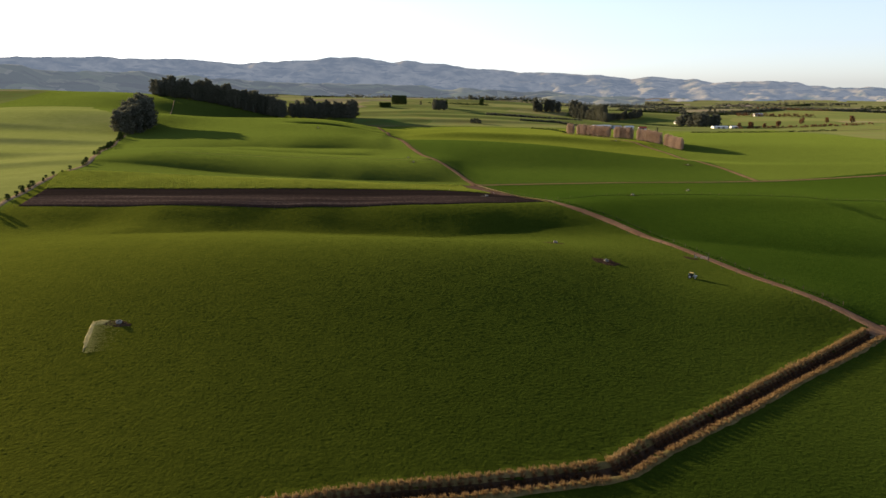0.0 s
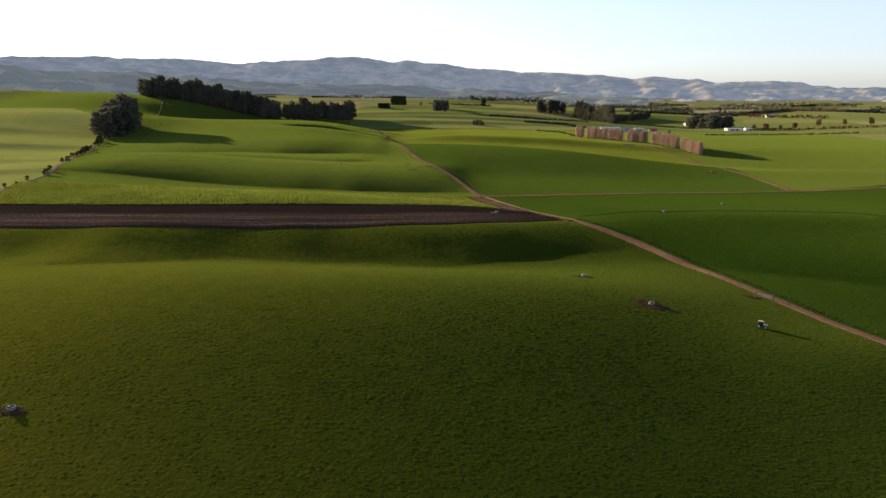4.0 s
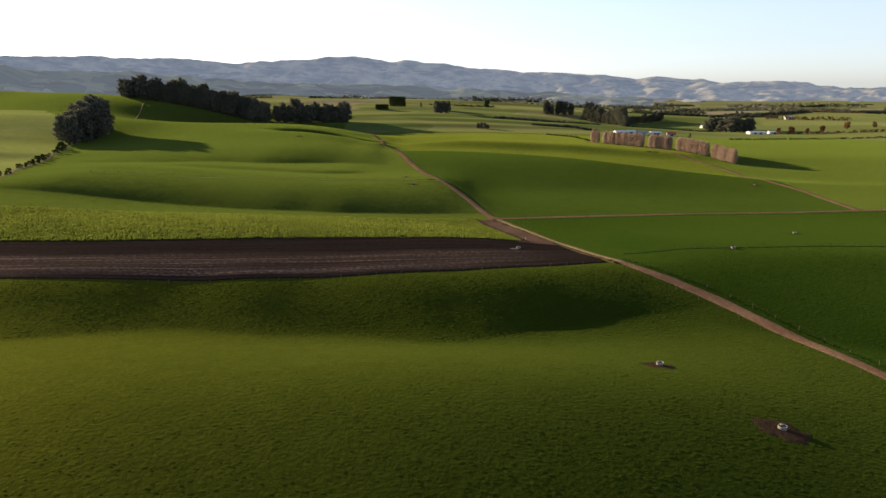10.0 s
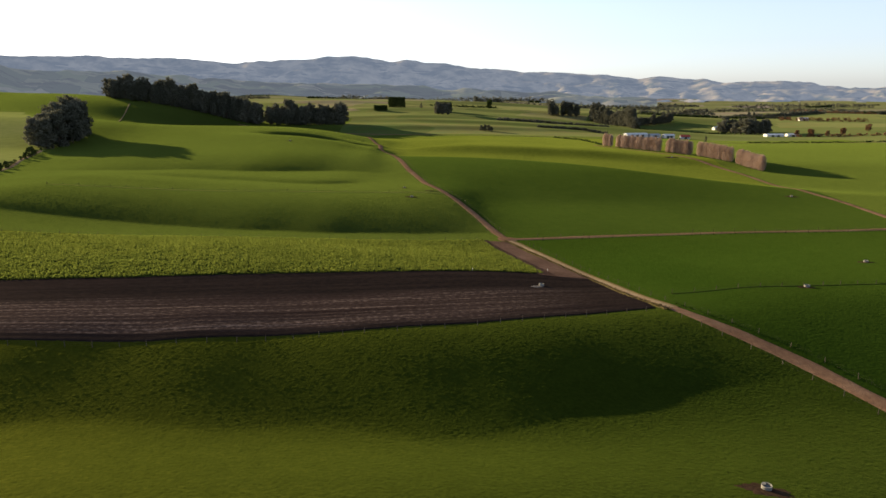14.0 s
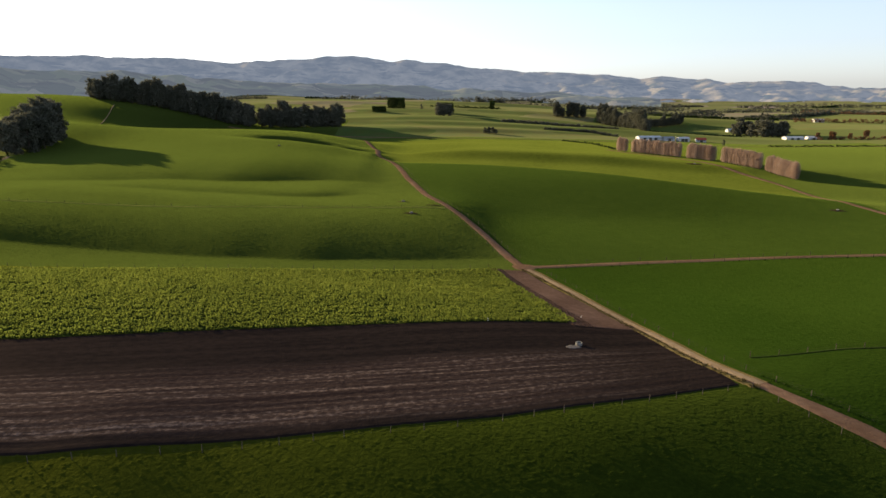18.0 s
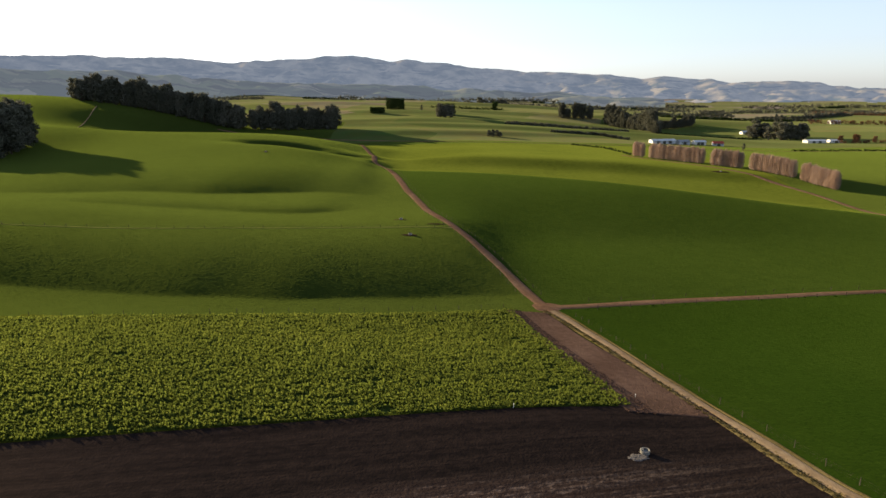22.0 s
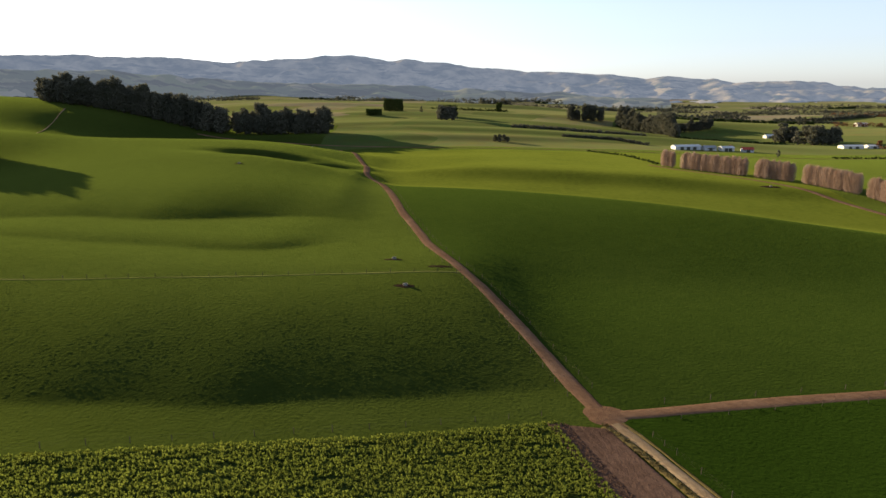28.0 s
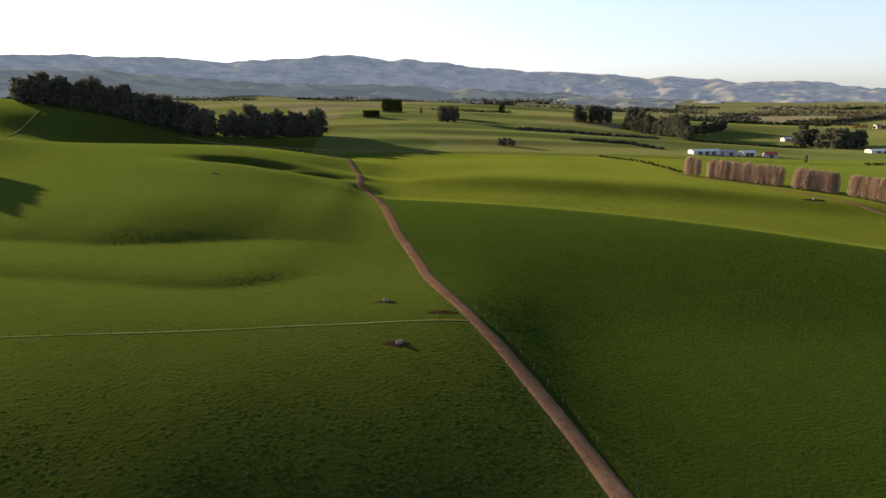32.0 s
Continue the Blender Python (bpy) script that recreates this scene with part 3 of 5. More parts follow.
tagged(ribbon("verge", beside(ON_B, -2.1), 0.9, VERGE, 0.07, 0.20, 0.4), "strip of dry tan grass along the track", "verge", kind="structure")
tagged(ribbon("verge", beside(ON_B, 1.6), 0.45, VERGE, 0.05, 0.10, 0.3), "thin strip of dry tan grass along the track", "verge", kind="structure")
a = np.linspace(0, 2 * np.pi, 40)
jr = 4.6 + 0.35 * np.sin(3 * a + 1) + 0.12 * np.sin(7 * a)
jx, jy = 20 + np.cos(a) * jr * 0.9, 389.5 + np.sin(a) * jr * 0.85
jv = [(20, 389.5, ground_z(20, 389.5) + 0.26)] + [(x, y, ground_z(x, y) + 0.02) for x, y in zip(jx, jy)] + [(20 + (x - 20) * .6, 389.5 + (y - 389.5) * .6, ground_z(20 + (x - 20) * .6, 389.5 + (y - 389.5) * .6) + 0.24) for x, y in zip(jx, jy)]
jf = [(0, 41 + k, 41 + (k + 1) % 40) for k in range(40)] + [(41 + k, 1 + k, 1 + (k + 1) % 40, 41 + (k + 1) % 40) for k in range(40)]
tagged(new("junction", mesh_of("junction", jv, jf, DIRT, None, True)), "trampled reddish dirt where the tracks meet", "track", kind="structure")


def edge_at(points, t):
    """Points of a broken line at the shares t of its length."""
    p = np.array(points, float)
    d = np.r_[0, np.cumsum(np.linalg.norm(np.diff(p, axis=0), axis=1))]
    d /= d[-1]
    return np.stack([np.interp(t, d, p[:, 0]), np.interp(t, d, p[:, 1])], -1)


def sheet(name, near, far, mat, lift, nu, nv, relief=None):
    """A field laid on the land between its near and its far edge."""
    u, v = np.meshgrid(np.linspace(0, 1, nu), np.linspace(0, 1, nv))
    p = edge_at(near, u) * (1 - v)[..., None] + edge_at(far, u) * v[..., None]
    z = land(p[..., 0], p[..., 1]) + lift
    if relief is not None:
        z = z + relief(p[..., 0], p[..., 1], v)
    rim = (u == 0) | (u == 1) | (v == 0) | (v == 1)
    z = np.where(rim, land(p[..., 0], p[..., 1]) - 0.05, z)
    vs = np.column_stack([p.reshape(-1, 2), z.ravel()])
    i, j = np.meshgrid(np.arange(nv - 1), np.arange(nu - 1), indexing="ij")
    f = np.stack([i * nu + j, i * nu + j + 1, (i + 1) * nu + j + 1, (i + 1) * nu + j], -1).reshape(-1, 4)
    me = mesh_of(name, vs, f, mat, None, True)
    for key, val in (("along", u * 210.0), ("across", v)):
        me.attributes.new(key, "FLOAT", "POINT").data.foreach_set("value", val.astype(np.float32).ravel())
    return new(name, me)


SOIL_NEAR = [(-168, 255), (-109, 255.5), (-62, 258.8), (-21, 265.3), (2, 270.3), (44.5, 284)]
SOIL_FAR = [(-177, 290), (-112, 292), (-84, 296), (-38, 307), (24, 322), (38, 325)]
CROP_NEAR = SOIL_FAR[:5]
CROP_FAR = [(-201, 345), (-122, 354), (-53, 371), (10, 386)]
SOIL_CORNERS = [SOIL_NEAR[0], SOIL_NEAR[-1], SOIL_FAR[-1], SOIL_FAR[0]]
CROP_CORNERS = [CROP_NEAR[0], CROP_NEAR[-1], CROP_FAR[-1], CROP_FAR[0]]
HEAD_CORNERS = [(22, 319), (38.3, 319), (19.3, 384.5), (8.5, 386)]
soil = sheet("ploughed_strip", SOIL_NEAR, SOIL_FAR, SOIL, 0.16, 170, 200, lambda x, y, v: np.where(v < 0.55, 0.022, 0.006) * np.sin(v * 126.0 + 0.3 * np.sin(x / 31)) + 0.008 * np.sin(v * 331.0))
tagged(soil, "dark ploughed soil strip with pale furrow lines", "soil", kind="structure")
head = sheet("headland", HEAD_CORNERS[:2], HEAD_CORNERS[:1:-1], HEADSOIL, 0.25, 26, 110, lambda x, y, v: 0.03 * np.sin((x + 0.22 * y) * 4.0))
tagged(head, "pinkish brown worked headland between crop and track", "soil", kind="structure")
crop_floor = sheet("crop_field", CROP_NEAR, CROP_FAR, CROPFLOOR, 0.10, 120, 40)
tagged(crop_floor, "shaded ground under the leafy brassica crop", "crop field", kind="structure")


def ditch_mesh():
    prof = [(-5.6, -0.04), (-3.6, 0.05), (-2.6, 0.28), (-1.9, 0.30), (-1.2, -0.25), (-0.5, -1.05), (0.4, -1.10), (1.0, -0.45), (1.5, 0.25), (2.2, 0.34), (2.9, 0.10), (4.0, 0.04), (5.6, -0.04)]
    mats_of = [0, 0, 1, 1, 2, 2, 2, 1, 1, 1, 0, 0]
    r = np.random.default_rng(5)
    rows = []
    for k, (o, dz) in enumerate(prof):
        q = beside(DITCH, o) + r.normal(0, 0.10, DITCH.shape) * (0 < k < len(prof) - 1)
        rows.append(np.column_stack([q, land(q[:, 0], q[:, 1]) + dz + r.normal(0, 0.05, len(q)) * (0 < k < len(prof) - 1)]))
    v = np.stack(rows, 1).reshape(-1, 3)
    c = len(prof)
    i, j = np.meshgrid(np.arange(len(DITCH) - 1), np.arange(c - 1), indexing="ij")
    f = np.stack([i * c + j, i * c + j + 1, (i + 1) * c + j + 1, (i + 1) * c + j], -1).reshape(-1, 4)
    return mesh_of("ditch", v, f, [GRASS, VERGE, MUD], np.tile(mats_of, len(DITCH) - 1), True)


tagged(new("ditch", ditch_mesh()), "drainage ditch with banks of dry tan grass", "ditch", kind="structure")


# ---- trees ----
def leaf_cards(centres, radii, per, size, r):
    """Small leaf sprays: loose quads round each clump's centre."""
    n = len(centres) * per
    c = np.repeat(centres, per, 0)
    rad = np.repeat(radii, per)[:, None]
    d = r.normal(size=(n, 3))
    d /= np.linalg.norm(d, axis=1)[:, None]
    p = c + d * rad * r.uniform(0.55, 1.05, (n, 1)) * np.array([1, 1, 0.75])
    a = r.normal(size=(n, 3))
    a -= d * (a * d).sum(1)[:, None] * 0.7
    a /= np.linalg.norm(a, axis=1)[:, None]
    b = np.cross(a, r.normal(size=(n, 3)))
    b /= np.linalg.norm(b, axis=1)[:, None]
    s = size * r.uniform(0.5, 1.2, (n, 1))
    a, b = a * s, b * s * 0.7
    return np.stack([p - a, p - b * 0.8, p + a, p + b], 1).reshape(-1, 3)


def crown_mesh(name, height, radius, base, mat, seed, clumps=70, per=26, leaf=0.7, top=0.35):
    """A full evergreen crown with an uneven outline and gaps."""
    r = np.random.default_rng(seed)
    t = r.uniform(0, 1, clumps) ** 0.85
    prof = radius * np.clip(np.where(t < 0.3, 0.72 + 0.9 * t, 1.0 - (1 - top) * (np.maximum(t - 0.3, 0) / 0.7) ** 1.6), 0.1, 1)
    ang = r.uniform(0, 2 * np.pi, clumps)
    rr = prof * np.sqrt(r.uniform(0.15, 1.0, clumps)) * (0.85 + 0.25 * np.sin(ang * 3 + seed))
    cen = np.column_stack([np.cos(ang) * rr, np.sin(ang) * rr, base + t * (height - base) * r.uniform(0.93, 1.04, clumps)])
    return fast_quads(name, leaf_cards(cen, radius * r.uniform(0.2, 0.38, clumps), per, leaf, r), mat)


def trunk_mesh(name, height, r0, seed, limbs=7, spread=0.5):
    r = random.Random(seed)
    bm = bmesh.new()
    tube(bm, (0, 0, -0.6), (0, 0, height * 0.35), r0, r0 * 0.75, 7)
    tube(bm, (0, 0, height * 0.35), (r.uniform(-.4, .4), r.uniform(-.4, .4), height * 0.85), r0 * 0.75, r0 * 0.15, 6)
    for k in range(limbs):
        a, z = r.uniform(0, 6.28), height * r.uniform(0.2, 0.7)
        l = height * spread * r.uniform(0.35, 0.7)
        tube(bm, (0, 0, z), (math.cos(a) * l, math.sin(a) * l, z + l * 0.6), r0 * 0.32, r0 * 0.06, 5)
    me = bpy.data.meshes.new(name)
    bm.to_mesh(me)
    bm.free()
    me.materials.append(BARK)
    return me


def tree_kind(name, label, category, height, radius, base, mat, seed, **k):
    """One tree with trunk and crown, kept out of the way until it is copied."""
    limbs = k.pop("limbs", 7)
    ob = new(name)
    part("trunk", trunk_mesh("trunk", height, max(0.18, radius * 0.09), seed, limbs), ob)
    part("crown", crown_mesh("crown", height, radius, base, mat, seed, **k), ob)
    return tagged(ob, label, category)


FIRST = {}


def plant(kind, x, y, size=1.0, tall=1.0, group="", label="", sink=0.0):
    """Sets a tree of a kind on the land; the first of its kind is the built one."""
    m = pose(x, y, ground_z(x, y) - sink, 0, 0, random.uniform(0, 360))
    ob = kind if kind.name not in FIRST else copy_thing(kind, m)
    if kind.name not in FIRST:
        FIRST[kind.name] = 1
        kind.matrix_basis = m
        FIRST[kind.name + "base"] = 1
    ob.scale = (size, size, size * tall)
    if group:
        ob["group"] = group
    if label:
        ob["label"] = label
    return ob


belt_kinds = [tree_kind("conifer_tree", "tall dark evergreen shelterbelt conifer, dense and ragged", "tree", h, r, b, CONIFER, s, clumps=110, per=44, leaf=0.72, top=0.55) for h, r, b, s in ((26, 7.4, 1.5, 1), (23, 7.2, 1.0, 2), (28, 7.0, 2.0, 3), (21, 7.6, 0.8, 4))]


def belt(points, spacing, size, rows=2, gap=5.0, group="shelterbelt", kinds=belt_kinds, jitter=1.5, tall=1.0):
    line = polyline(points, spacing)
    for q in line:
        for k in range(rows):
            x, y = q[0] + random.uniform(-jitter, jitter), q[1] + k * gap + random.uniform(-jitter, jitter)
            plant(random.choice(kinds), x, y, size * random.uniform(0.72, 1.15), tall * random.uniform(0.85, 1.12), group)


belt([(-400, 932), (-330, 922), (-280, 912), (-218, 902)], 5.5, 0.92, 3, 5.5, "long shelterbelt", jitter=2.6)
belt([(-203, 906), (-166, 912), (-124, 922)], 5.0, 0.88, 3, 5.5, "short shelterbelt", jitter=2.6)

# the lone clump above the hedge
for k, (dx, dy, s) in enumerate(((4, -32, 0.95), (-6, -28, 1.0), (8, -20, 1.12), (-8, -14, 1.12), (2, -8, 1.28), (-10, 0, 1.2), (6, 4, 1.38), (-4, 12, 1.36), (6, 20, 1.34), (-6, 26, 1.25), (3, 34, 1.15), (-3, 40, 0.95), (10, 12, 1.1), (11, -6, 1.0), (9, 28, 1.1))):
    plant(belt_kinds[(1, 3)[k % 2]], -301 + dx * 0.8 - max(dy, 0) * 0.28, 660 + dy, s, 1.0, "lone clump of conifers")

# scattered clumps and copses of the middle distance
round_kinds = [tree_kind("broad_tree", "broad dark evergreen paddock tree", "tree", h, r, b, CONIFER, s, clumps=48, per=24, leaf=0.95, top=0.5) for h, r, b, s in ((14, 6.0, 1.0, 11), (17, 6.5, 1.5, 12))]
for x, y, n, sp in ((-4, 1062, 6, 6), (366, 1005, 7, 8), (365, 960, 9, 9), (384, 965, 7, 9)):
    for k in range(n):
        plant(random.choice(round_kinds), x + random.uniform(-sp, sp) * 1.3, y + random.uniform(-sp, sp), random.uniform(0.75, 1.2), 1.0, "paddock trees")
for x, y, s in ((42, 885, 0.48), (46, 888, 0.44), (38, 887, 0.42), (49, 886, 0.34)):
    plant(round_kinds[0], x, y, s, 1.0, "paddock trees", "low dark evergreen bush beside a far paddock fence")
belt([(165, 1195), (185, 1195), (205, 1190)], 7, 0.85, 2, 8, "copse")
belt([(222, 1150), (240, 1100), (250, 1060), (252, 1028)], 6, 0.82, 3, 8, "copse")
belt([(262, 1112), (300, 1130), (340, 1150)], 6, 0.5, 2, 6, "copse")


def belt_mesh(name, points, height, width, mat, label, category="tree belt", seed=0, leaf=1.1, density=1.0, group=""):
    """A hedge or a far line of trees: trunks hidden in many clumps of leaves."""
    r = np.random.default_rng(seed + 100)
    line = polyline(points, width * 0.45)
    n = max(3, int(len(line) * density * 2.2))
    pick = line[r.integers(0, len(line), n)]
    x, y = pick[:, 0] + r.normal(0, width * 0.22, n), pick[:, 1] + r.normal(0, width * 0.22, n)
    top = height * (0.72 + 0.28 * np.sin(np.arange(len(line)) * 0.9 + seed)[r.integers(0, len(line), n)] * 0.5 + r.uniform(-0.1, 0.25, n))
    t = r.uniform(0.08, 0.9, n)
    cen = np.column_stack([x, y, land(x, y) + top * t])
    me = fast_quads(name, leaf_cards(cen, np.full(n, min(width, height) * 0.36), 15, leaf, r), mat)
    return tagged(new(name, me), label, category, group, "stuff")


# belts far behind the downs
for k, (line, h) in enumerate((([(-300, 1750), (-200, 1740), (-130, 1720)], 17), ([(-100, 1900), (60, 1850)], 15), ([(60, 1500), (110, 1490)], 14), ([(390, 1480), (520, 1450)], 12), ([(-640, 1500), (-560, 1490)], 13))):
    belt_mesh("far_tree_belt", line, h, 9.0, CONIFER, "dark belt of evergreens behind the downs", "tree belt", 10 + k, 1.5, 3.0, "far tree belts")

# hedge lines of the middle distance
belt_mesh("hedge", [(66, 1000), (125, 1008), (205, 985)], 4.0, 4.4, CONIFER, "long clipped dark hedge between far paddocks", "hedge", 1, 0.7, 4.0)
belt_mesh("hedge", [(108, 934), (152, 922), (179, 894)], 3.0, 4.0, CONIFER, "short clipped dark hedge between far paddocks", "hedge", 2, 0.7, 4.0)
belt_mesh("hedge", [(110, 826), (128, 790), (133, 716)], 1.8, 2.6, SHRUB, "low broken hedge leading to the poplars", "hedge", 3, 0.45, 0.6)
belt_mesh("hedge", [(255, 1030), (300, 1010), (352, 985)], 2.6, 4.0, SHRUB, "dark hedge curving over a far rise", "hedge", 4, 0.6, 1.8)
belt_mesh("hedge", [(400, 900), (470, 880), (560, 870)], 3.4, 5.0, RUSSET, "russet autumn hedge beside the far sheds", "hedge", 5, 0.7)
belt_mesh("hedge", [(300, 805), (380, 800), (470, 795)], 1.8, 3.0, SHRUB, "low hedge along the valley road", "hedge", 6, 0.5)


def clipped_block(x, y, length, depth, height, turn, seed, label):
    """A tall block of clipped conifer: leaves packed near flat sides and a flat top."""
    r = np.random.default_rng(seed)
    n = int(28 * length * height ** 0.5 / 4)
    u, v, t = r.uniform(-.5, .5, n) * length, r.uniform(-.5, .5, n) * depth, r.uniform(0.05, 0.95, n)
    c, s = math.cos(radians(turn)), math.sin(radians(turn))
    px, py = x + u * c - v * s, y + u * s + v * c
    cen = np.column_stack([px, py, ground_z(x, y) + t * height + r.uniform(-.3, .3, n)])
    ob = new("clipped_hedge_block", fast_quads("clipped_hedge_block", leaf_cards(cen, np.full(n, 1.5), 16, 0.6, r), SHRUB))
    return tagged(ob, label, "hedge", "clipped hedge blocks")


clipped_block(-95, 1106, 18, 6, 7.5, 4, 301, "low clipped block of dark conifer in a far paddock")
clipped_block(-80, 1230, 26, 9, 17, -3, 302, "tall clipped block of dark conifer in a far paddock")
clipped_block(-3, 1100, 20, 9, 14, 2, 303, "tall clipped dark conifer clump in a far paddock")
clipped_block(74, 1285, 7, 5, 14, 0, 304, "narrow clipped dark conifer at the end of a hedge")
belt_mesh("hedge", [(-27, 1300), (3, 1298), (85, 1290)], 4.5, 5.0, SHRUB, "dark hedge line between far paddocks", "hedge", 7, 0.7, 2.0)
# lines of trees on the far plain
far_belts = [((350, 1420), (470, 1390), 6, SHRUB), ((560, 1560), (650, 1540), 9, CONIFER), ((700, 1500), (900, 1460), 6, RUSSET), ((450, 1800), (640, 1790), 13, CONIFER), ((800, 1900), (1050, 1850), 12, CONIFER), ((250, 1900), (420, 1880), 14, CONIFER), ((900, 2300), (1300, 2250), 14, CONIFER), ((480, 2300), (760, 2280), 15, CONIFER), ((60, 2250), (330, 2230), 16, CONIFER), ((1100, 2700), (1600, 2650), 16, CONIFER), ((600, 2850), (1000, 2820), 18, CONIFER), ((-20, 2750), (420, 2730), 20, CONIFER), ((-420, 1820), (-250, 1800), 16, CONIFER), ((-330, 2300), (-60, 2280), 18, CONIFER), ((-900, 2300), (-560, 2280), 16, CONIFER), ((-1100, 1600), (-860, 1580), 12, CONIFER), ((-1500, 2600), (-1000, 2550), 18, CONIFER), ((520, 1180), (640, 1160), 7, RUSSET), ((-640, 1330), (-560, 1325), 9, CONIFER), ((1250, 2000), (1500, 1950), 12, SHRUB)]
for k, (a, b, h, mt) in enumerate(far_belts):
    mid = ((a[0] + b[0]) / 2, (a[1] + b[1]) / 2 + random.uniform(-12, 12))
    belt_mesh("far_tree_belt", [a, mid, b], h, h * 0.8, mt, "dark line of trees on the far plain" if mt is CONIFER else "brownish line of trees on the far plain", "tree belt", 20 + k, h * 0.11, 1.7, "far tree belts")


far_rng = random.Random(5)
for k in range(84):
    y = 1280 + 1650 * far_rng.random() ** 1.3
    x = far_rng.uniform(-0.6, 0.72) * y
    l, h = far_rng.uniform(40, 190), far_rng.uniform(3.5, 8)
    if y < 1700 and x < 330:
        continue
    belt_mesh("far_tree_belt", [(x, y), (x + l * 0.5, y + far_rng.uniform(-15, 15)), (x + l, y + far_rng.uniform(-40, 40))], h, h * 0.9, far_rng.choice((CONIFER, CONIFER, CONIFER, SHRUB)), "thin dark line of trees on the far plain", "tree belt", 60 + k, h * 0.20, 2.2, "far tree belts")


# ---- bare poplars ----
def poplar_mesh(seed, height=12.4):
    """Steep branches and a dense brush of upright twigs."""
    r = np.random.default_rng(seed)

    def strips(p, q, w):
        d = q - p
        s = np.cross(d, r.normal(size=p.shape))
        s *= (w / np.linalg.norm(s, axis=1))[:, None]
        return np.stack([p - s, p + s, q + s * 0.3, q - s * 0.3], 1).reshape(-1, 3)
    n = 90
    z0 = r.uniform(0.04, 0.7, n) * height
    a = r.uniform(0, 2 * np.pi, n)
    l = np.minimum((height - z0) * 0.8, r.uniform(2.5, 5.5, n))
    b0 = np.column_stack([np.cos(a) * 0.1, np.sin(a) * 0.1, z0])
    rad = r.uniform(1.2, 2.3, n) * np.clip((height - z0) / 6, 0.3, 1)
    tip = b0 + np.column_stack([np.cos(a) * rad, np.sin(a) * rad, l])
    quads = [strips(b0, tip, np.full(n, 0.06))]
    m = 1500
    z = r.uniform(0.05, 0.93, m) * height
    lim = 2.3 * np.clip((height * 1.02 - z) / 3.5, 0.25, 1) * np.clip(0.45 + z / 3.5, 0, 1)
    rr, a = lim * np.sqrt(r.uniform(0.05, 1, m)), r.uniform(0, 2 * np.pi, m)
    p = np.column_stack([np.cos(a) * rr, np.sin(a) * rr, z])
    q = p + np.column_stack([np.cos(a) * r.uniform(-.1, .45, m), np.sin(a) * r.uniform(-.1, .45, m), r.uniform(0.8, 1.9, m)])
    quads.append(strips(p, q, r.uniform(0.03, 0.06, m)))
    return fast_quads("crown", np.concatenate(quads), POPLAR)


poplars = []
for k in range(3):
    ob = new("bare_poplar_tree")
    bm = bmesh.new()
    tube(bm, (0, 0, -0.5), (0, 0, 6), 0.22, 0.15, 7)
    tube(bm, (0, 0, 6), (0.1, 0, 13.2), 0.15, 0.03, 6)
    part("trunk", (bm, BARK), ob)
    part("crown", poplar_mesh(40 + k), ob)
    poplars.append(tagged(ob, "bare upright poplar with pinkish tan twigs beside the lane", "tree"))
for a, b in (((132.5, 705), (136, 698.5)), ((140.5, 691), (165, 660)), ((169, 653.5), (181.5, 639.5)), ((186, 633), (199, 608)), ((202, 602.3), (209.3, 580.3))):
    n = max(4, int(math.dist(a, b) / 1.15))
    for k in range(n + 1):
        x, y = a[0] + (b[0] - a[0]) * k / n, a[1] + (b[1] - a[1]) * k / n
        plant(poplars[k % 3], x + random.uniform(-.4, .4), y + random.uniform(-.4, .4), random.uniform(0.80, 0.90), random.uniform(0.95, 1.02), "row of bare poplars")

# ---- hedge of shrubs along the left boundary ----
shrubs = [tree_kind("boundary_shrub", "dark bushy shrub in a boundary fence line", "shrub", h, r, 0.2, SHRUB, s, clumps=26, per=20, leaf=0.32, top=0.5, limbs=4) for h, r, s in ((3.4, 1.6, 61), (4.6, 2.0, 62))]
edge = polyline([(-172, 244), (-179, 265), (-182, 281), (-194, 325), (-206, 378), (-217, 409), (-252, 490), (-271, 544), (-296, 618)], 4.5)
for k, q in enumerate(edge):
    if random.random() < (0.75 if q[1] < 345 or q[1] > 470 else 0.3):
        plant(shrubs[k % 2], q[0] + random.uniform(-1, 1), q[1] + random.uniform(-1.5, 1.5), random.uniform(0.4, 0.8), 1.0, "shrubs on the boundary")
for x, y, s in ((-262, 520, 1.3), (-268, 535, 1.2), (-284, 585, 1.7), (-288, 594, 1.6), (-256, 505, 1.0), (-279, 572, 1.2)):
    plant(shrubs[0], x, y, s, 1.0, "shrubs on the boundary")
tagged(ribbon("boundary_strip", edge, 1.6, DUST, 0.06, 0.25, 0.6), "rough dry grass along the boundary fence", "verge", kind="structure")

# autumn trees and garden shrubs by the far sheds
autumn = tree_kind("autumn_tree", "small russet autumn tree near the far farm buildings", "tree", 7, 3.2, 1.0, RUSSET, 71, clumps=34, per=22, leaf=0.6, top=0.5)
for x, y, s in ((402, 905, 1.0), (415, 900, 1.2), (432, 896, 0.9), (455, 905, 1.1), (246, 868, 0.7), (500, 930, 1.2), (540, 940, 1.0), (566, 925, 1.3)):
    plant(autumn, x, y, s, 1.0, "autumn trees")
lone = tree_kind("lone_shrub_tree", "slim dark tree standing alone in the paddock", "tree", 7.5, 2.2, 0.8, CONIFER, 72, clumps=26, per=22, leaf=0.5)
for x, y, s in ((262, 815, 0.75),  (470, 1180, 1.6), (480, 1185, 1.5), (-40, 1220, 1.2)):
    plant(lone, x, y, s, 1.0, "lone trees")


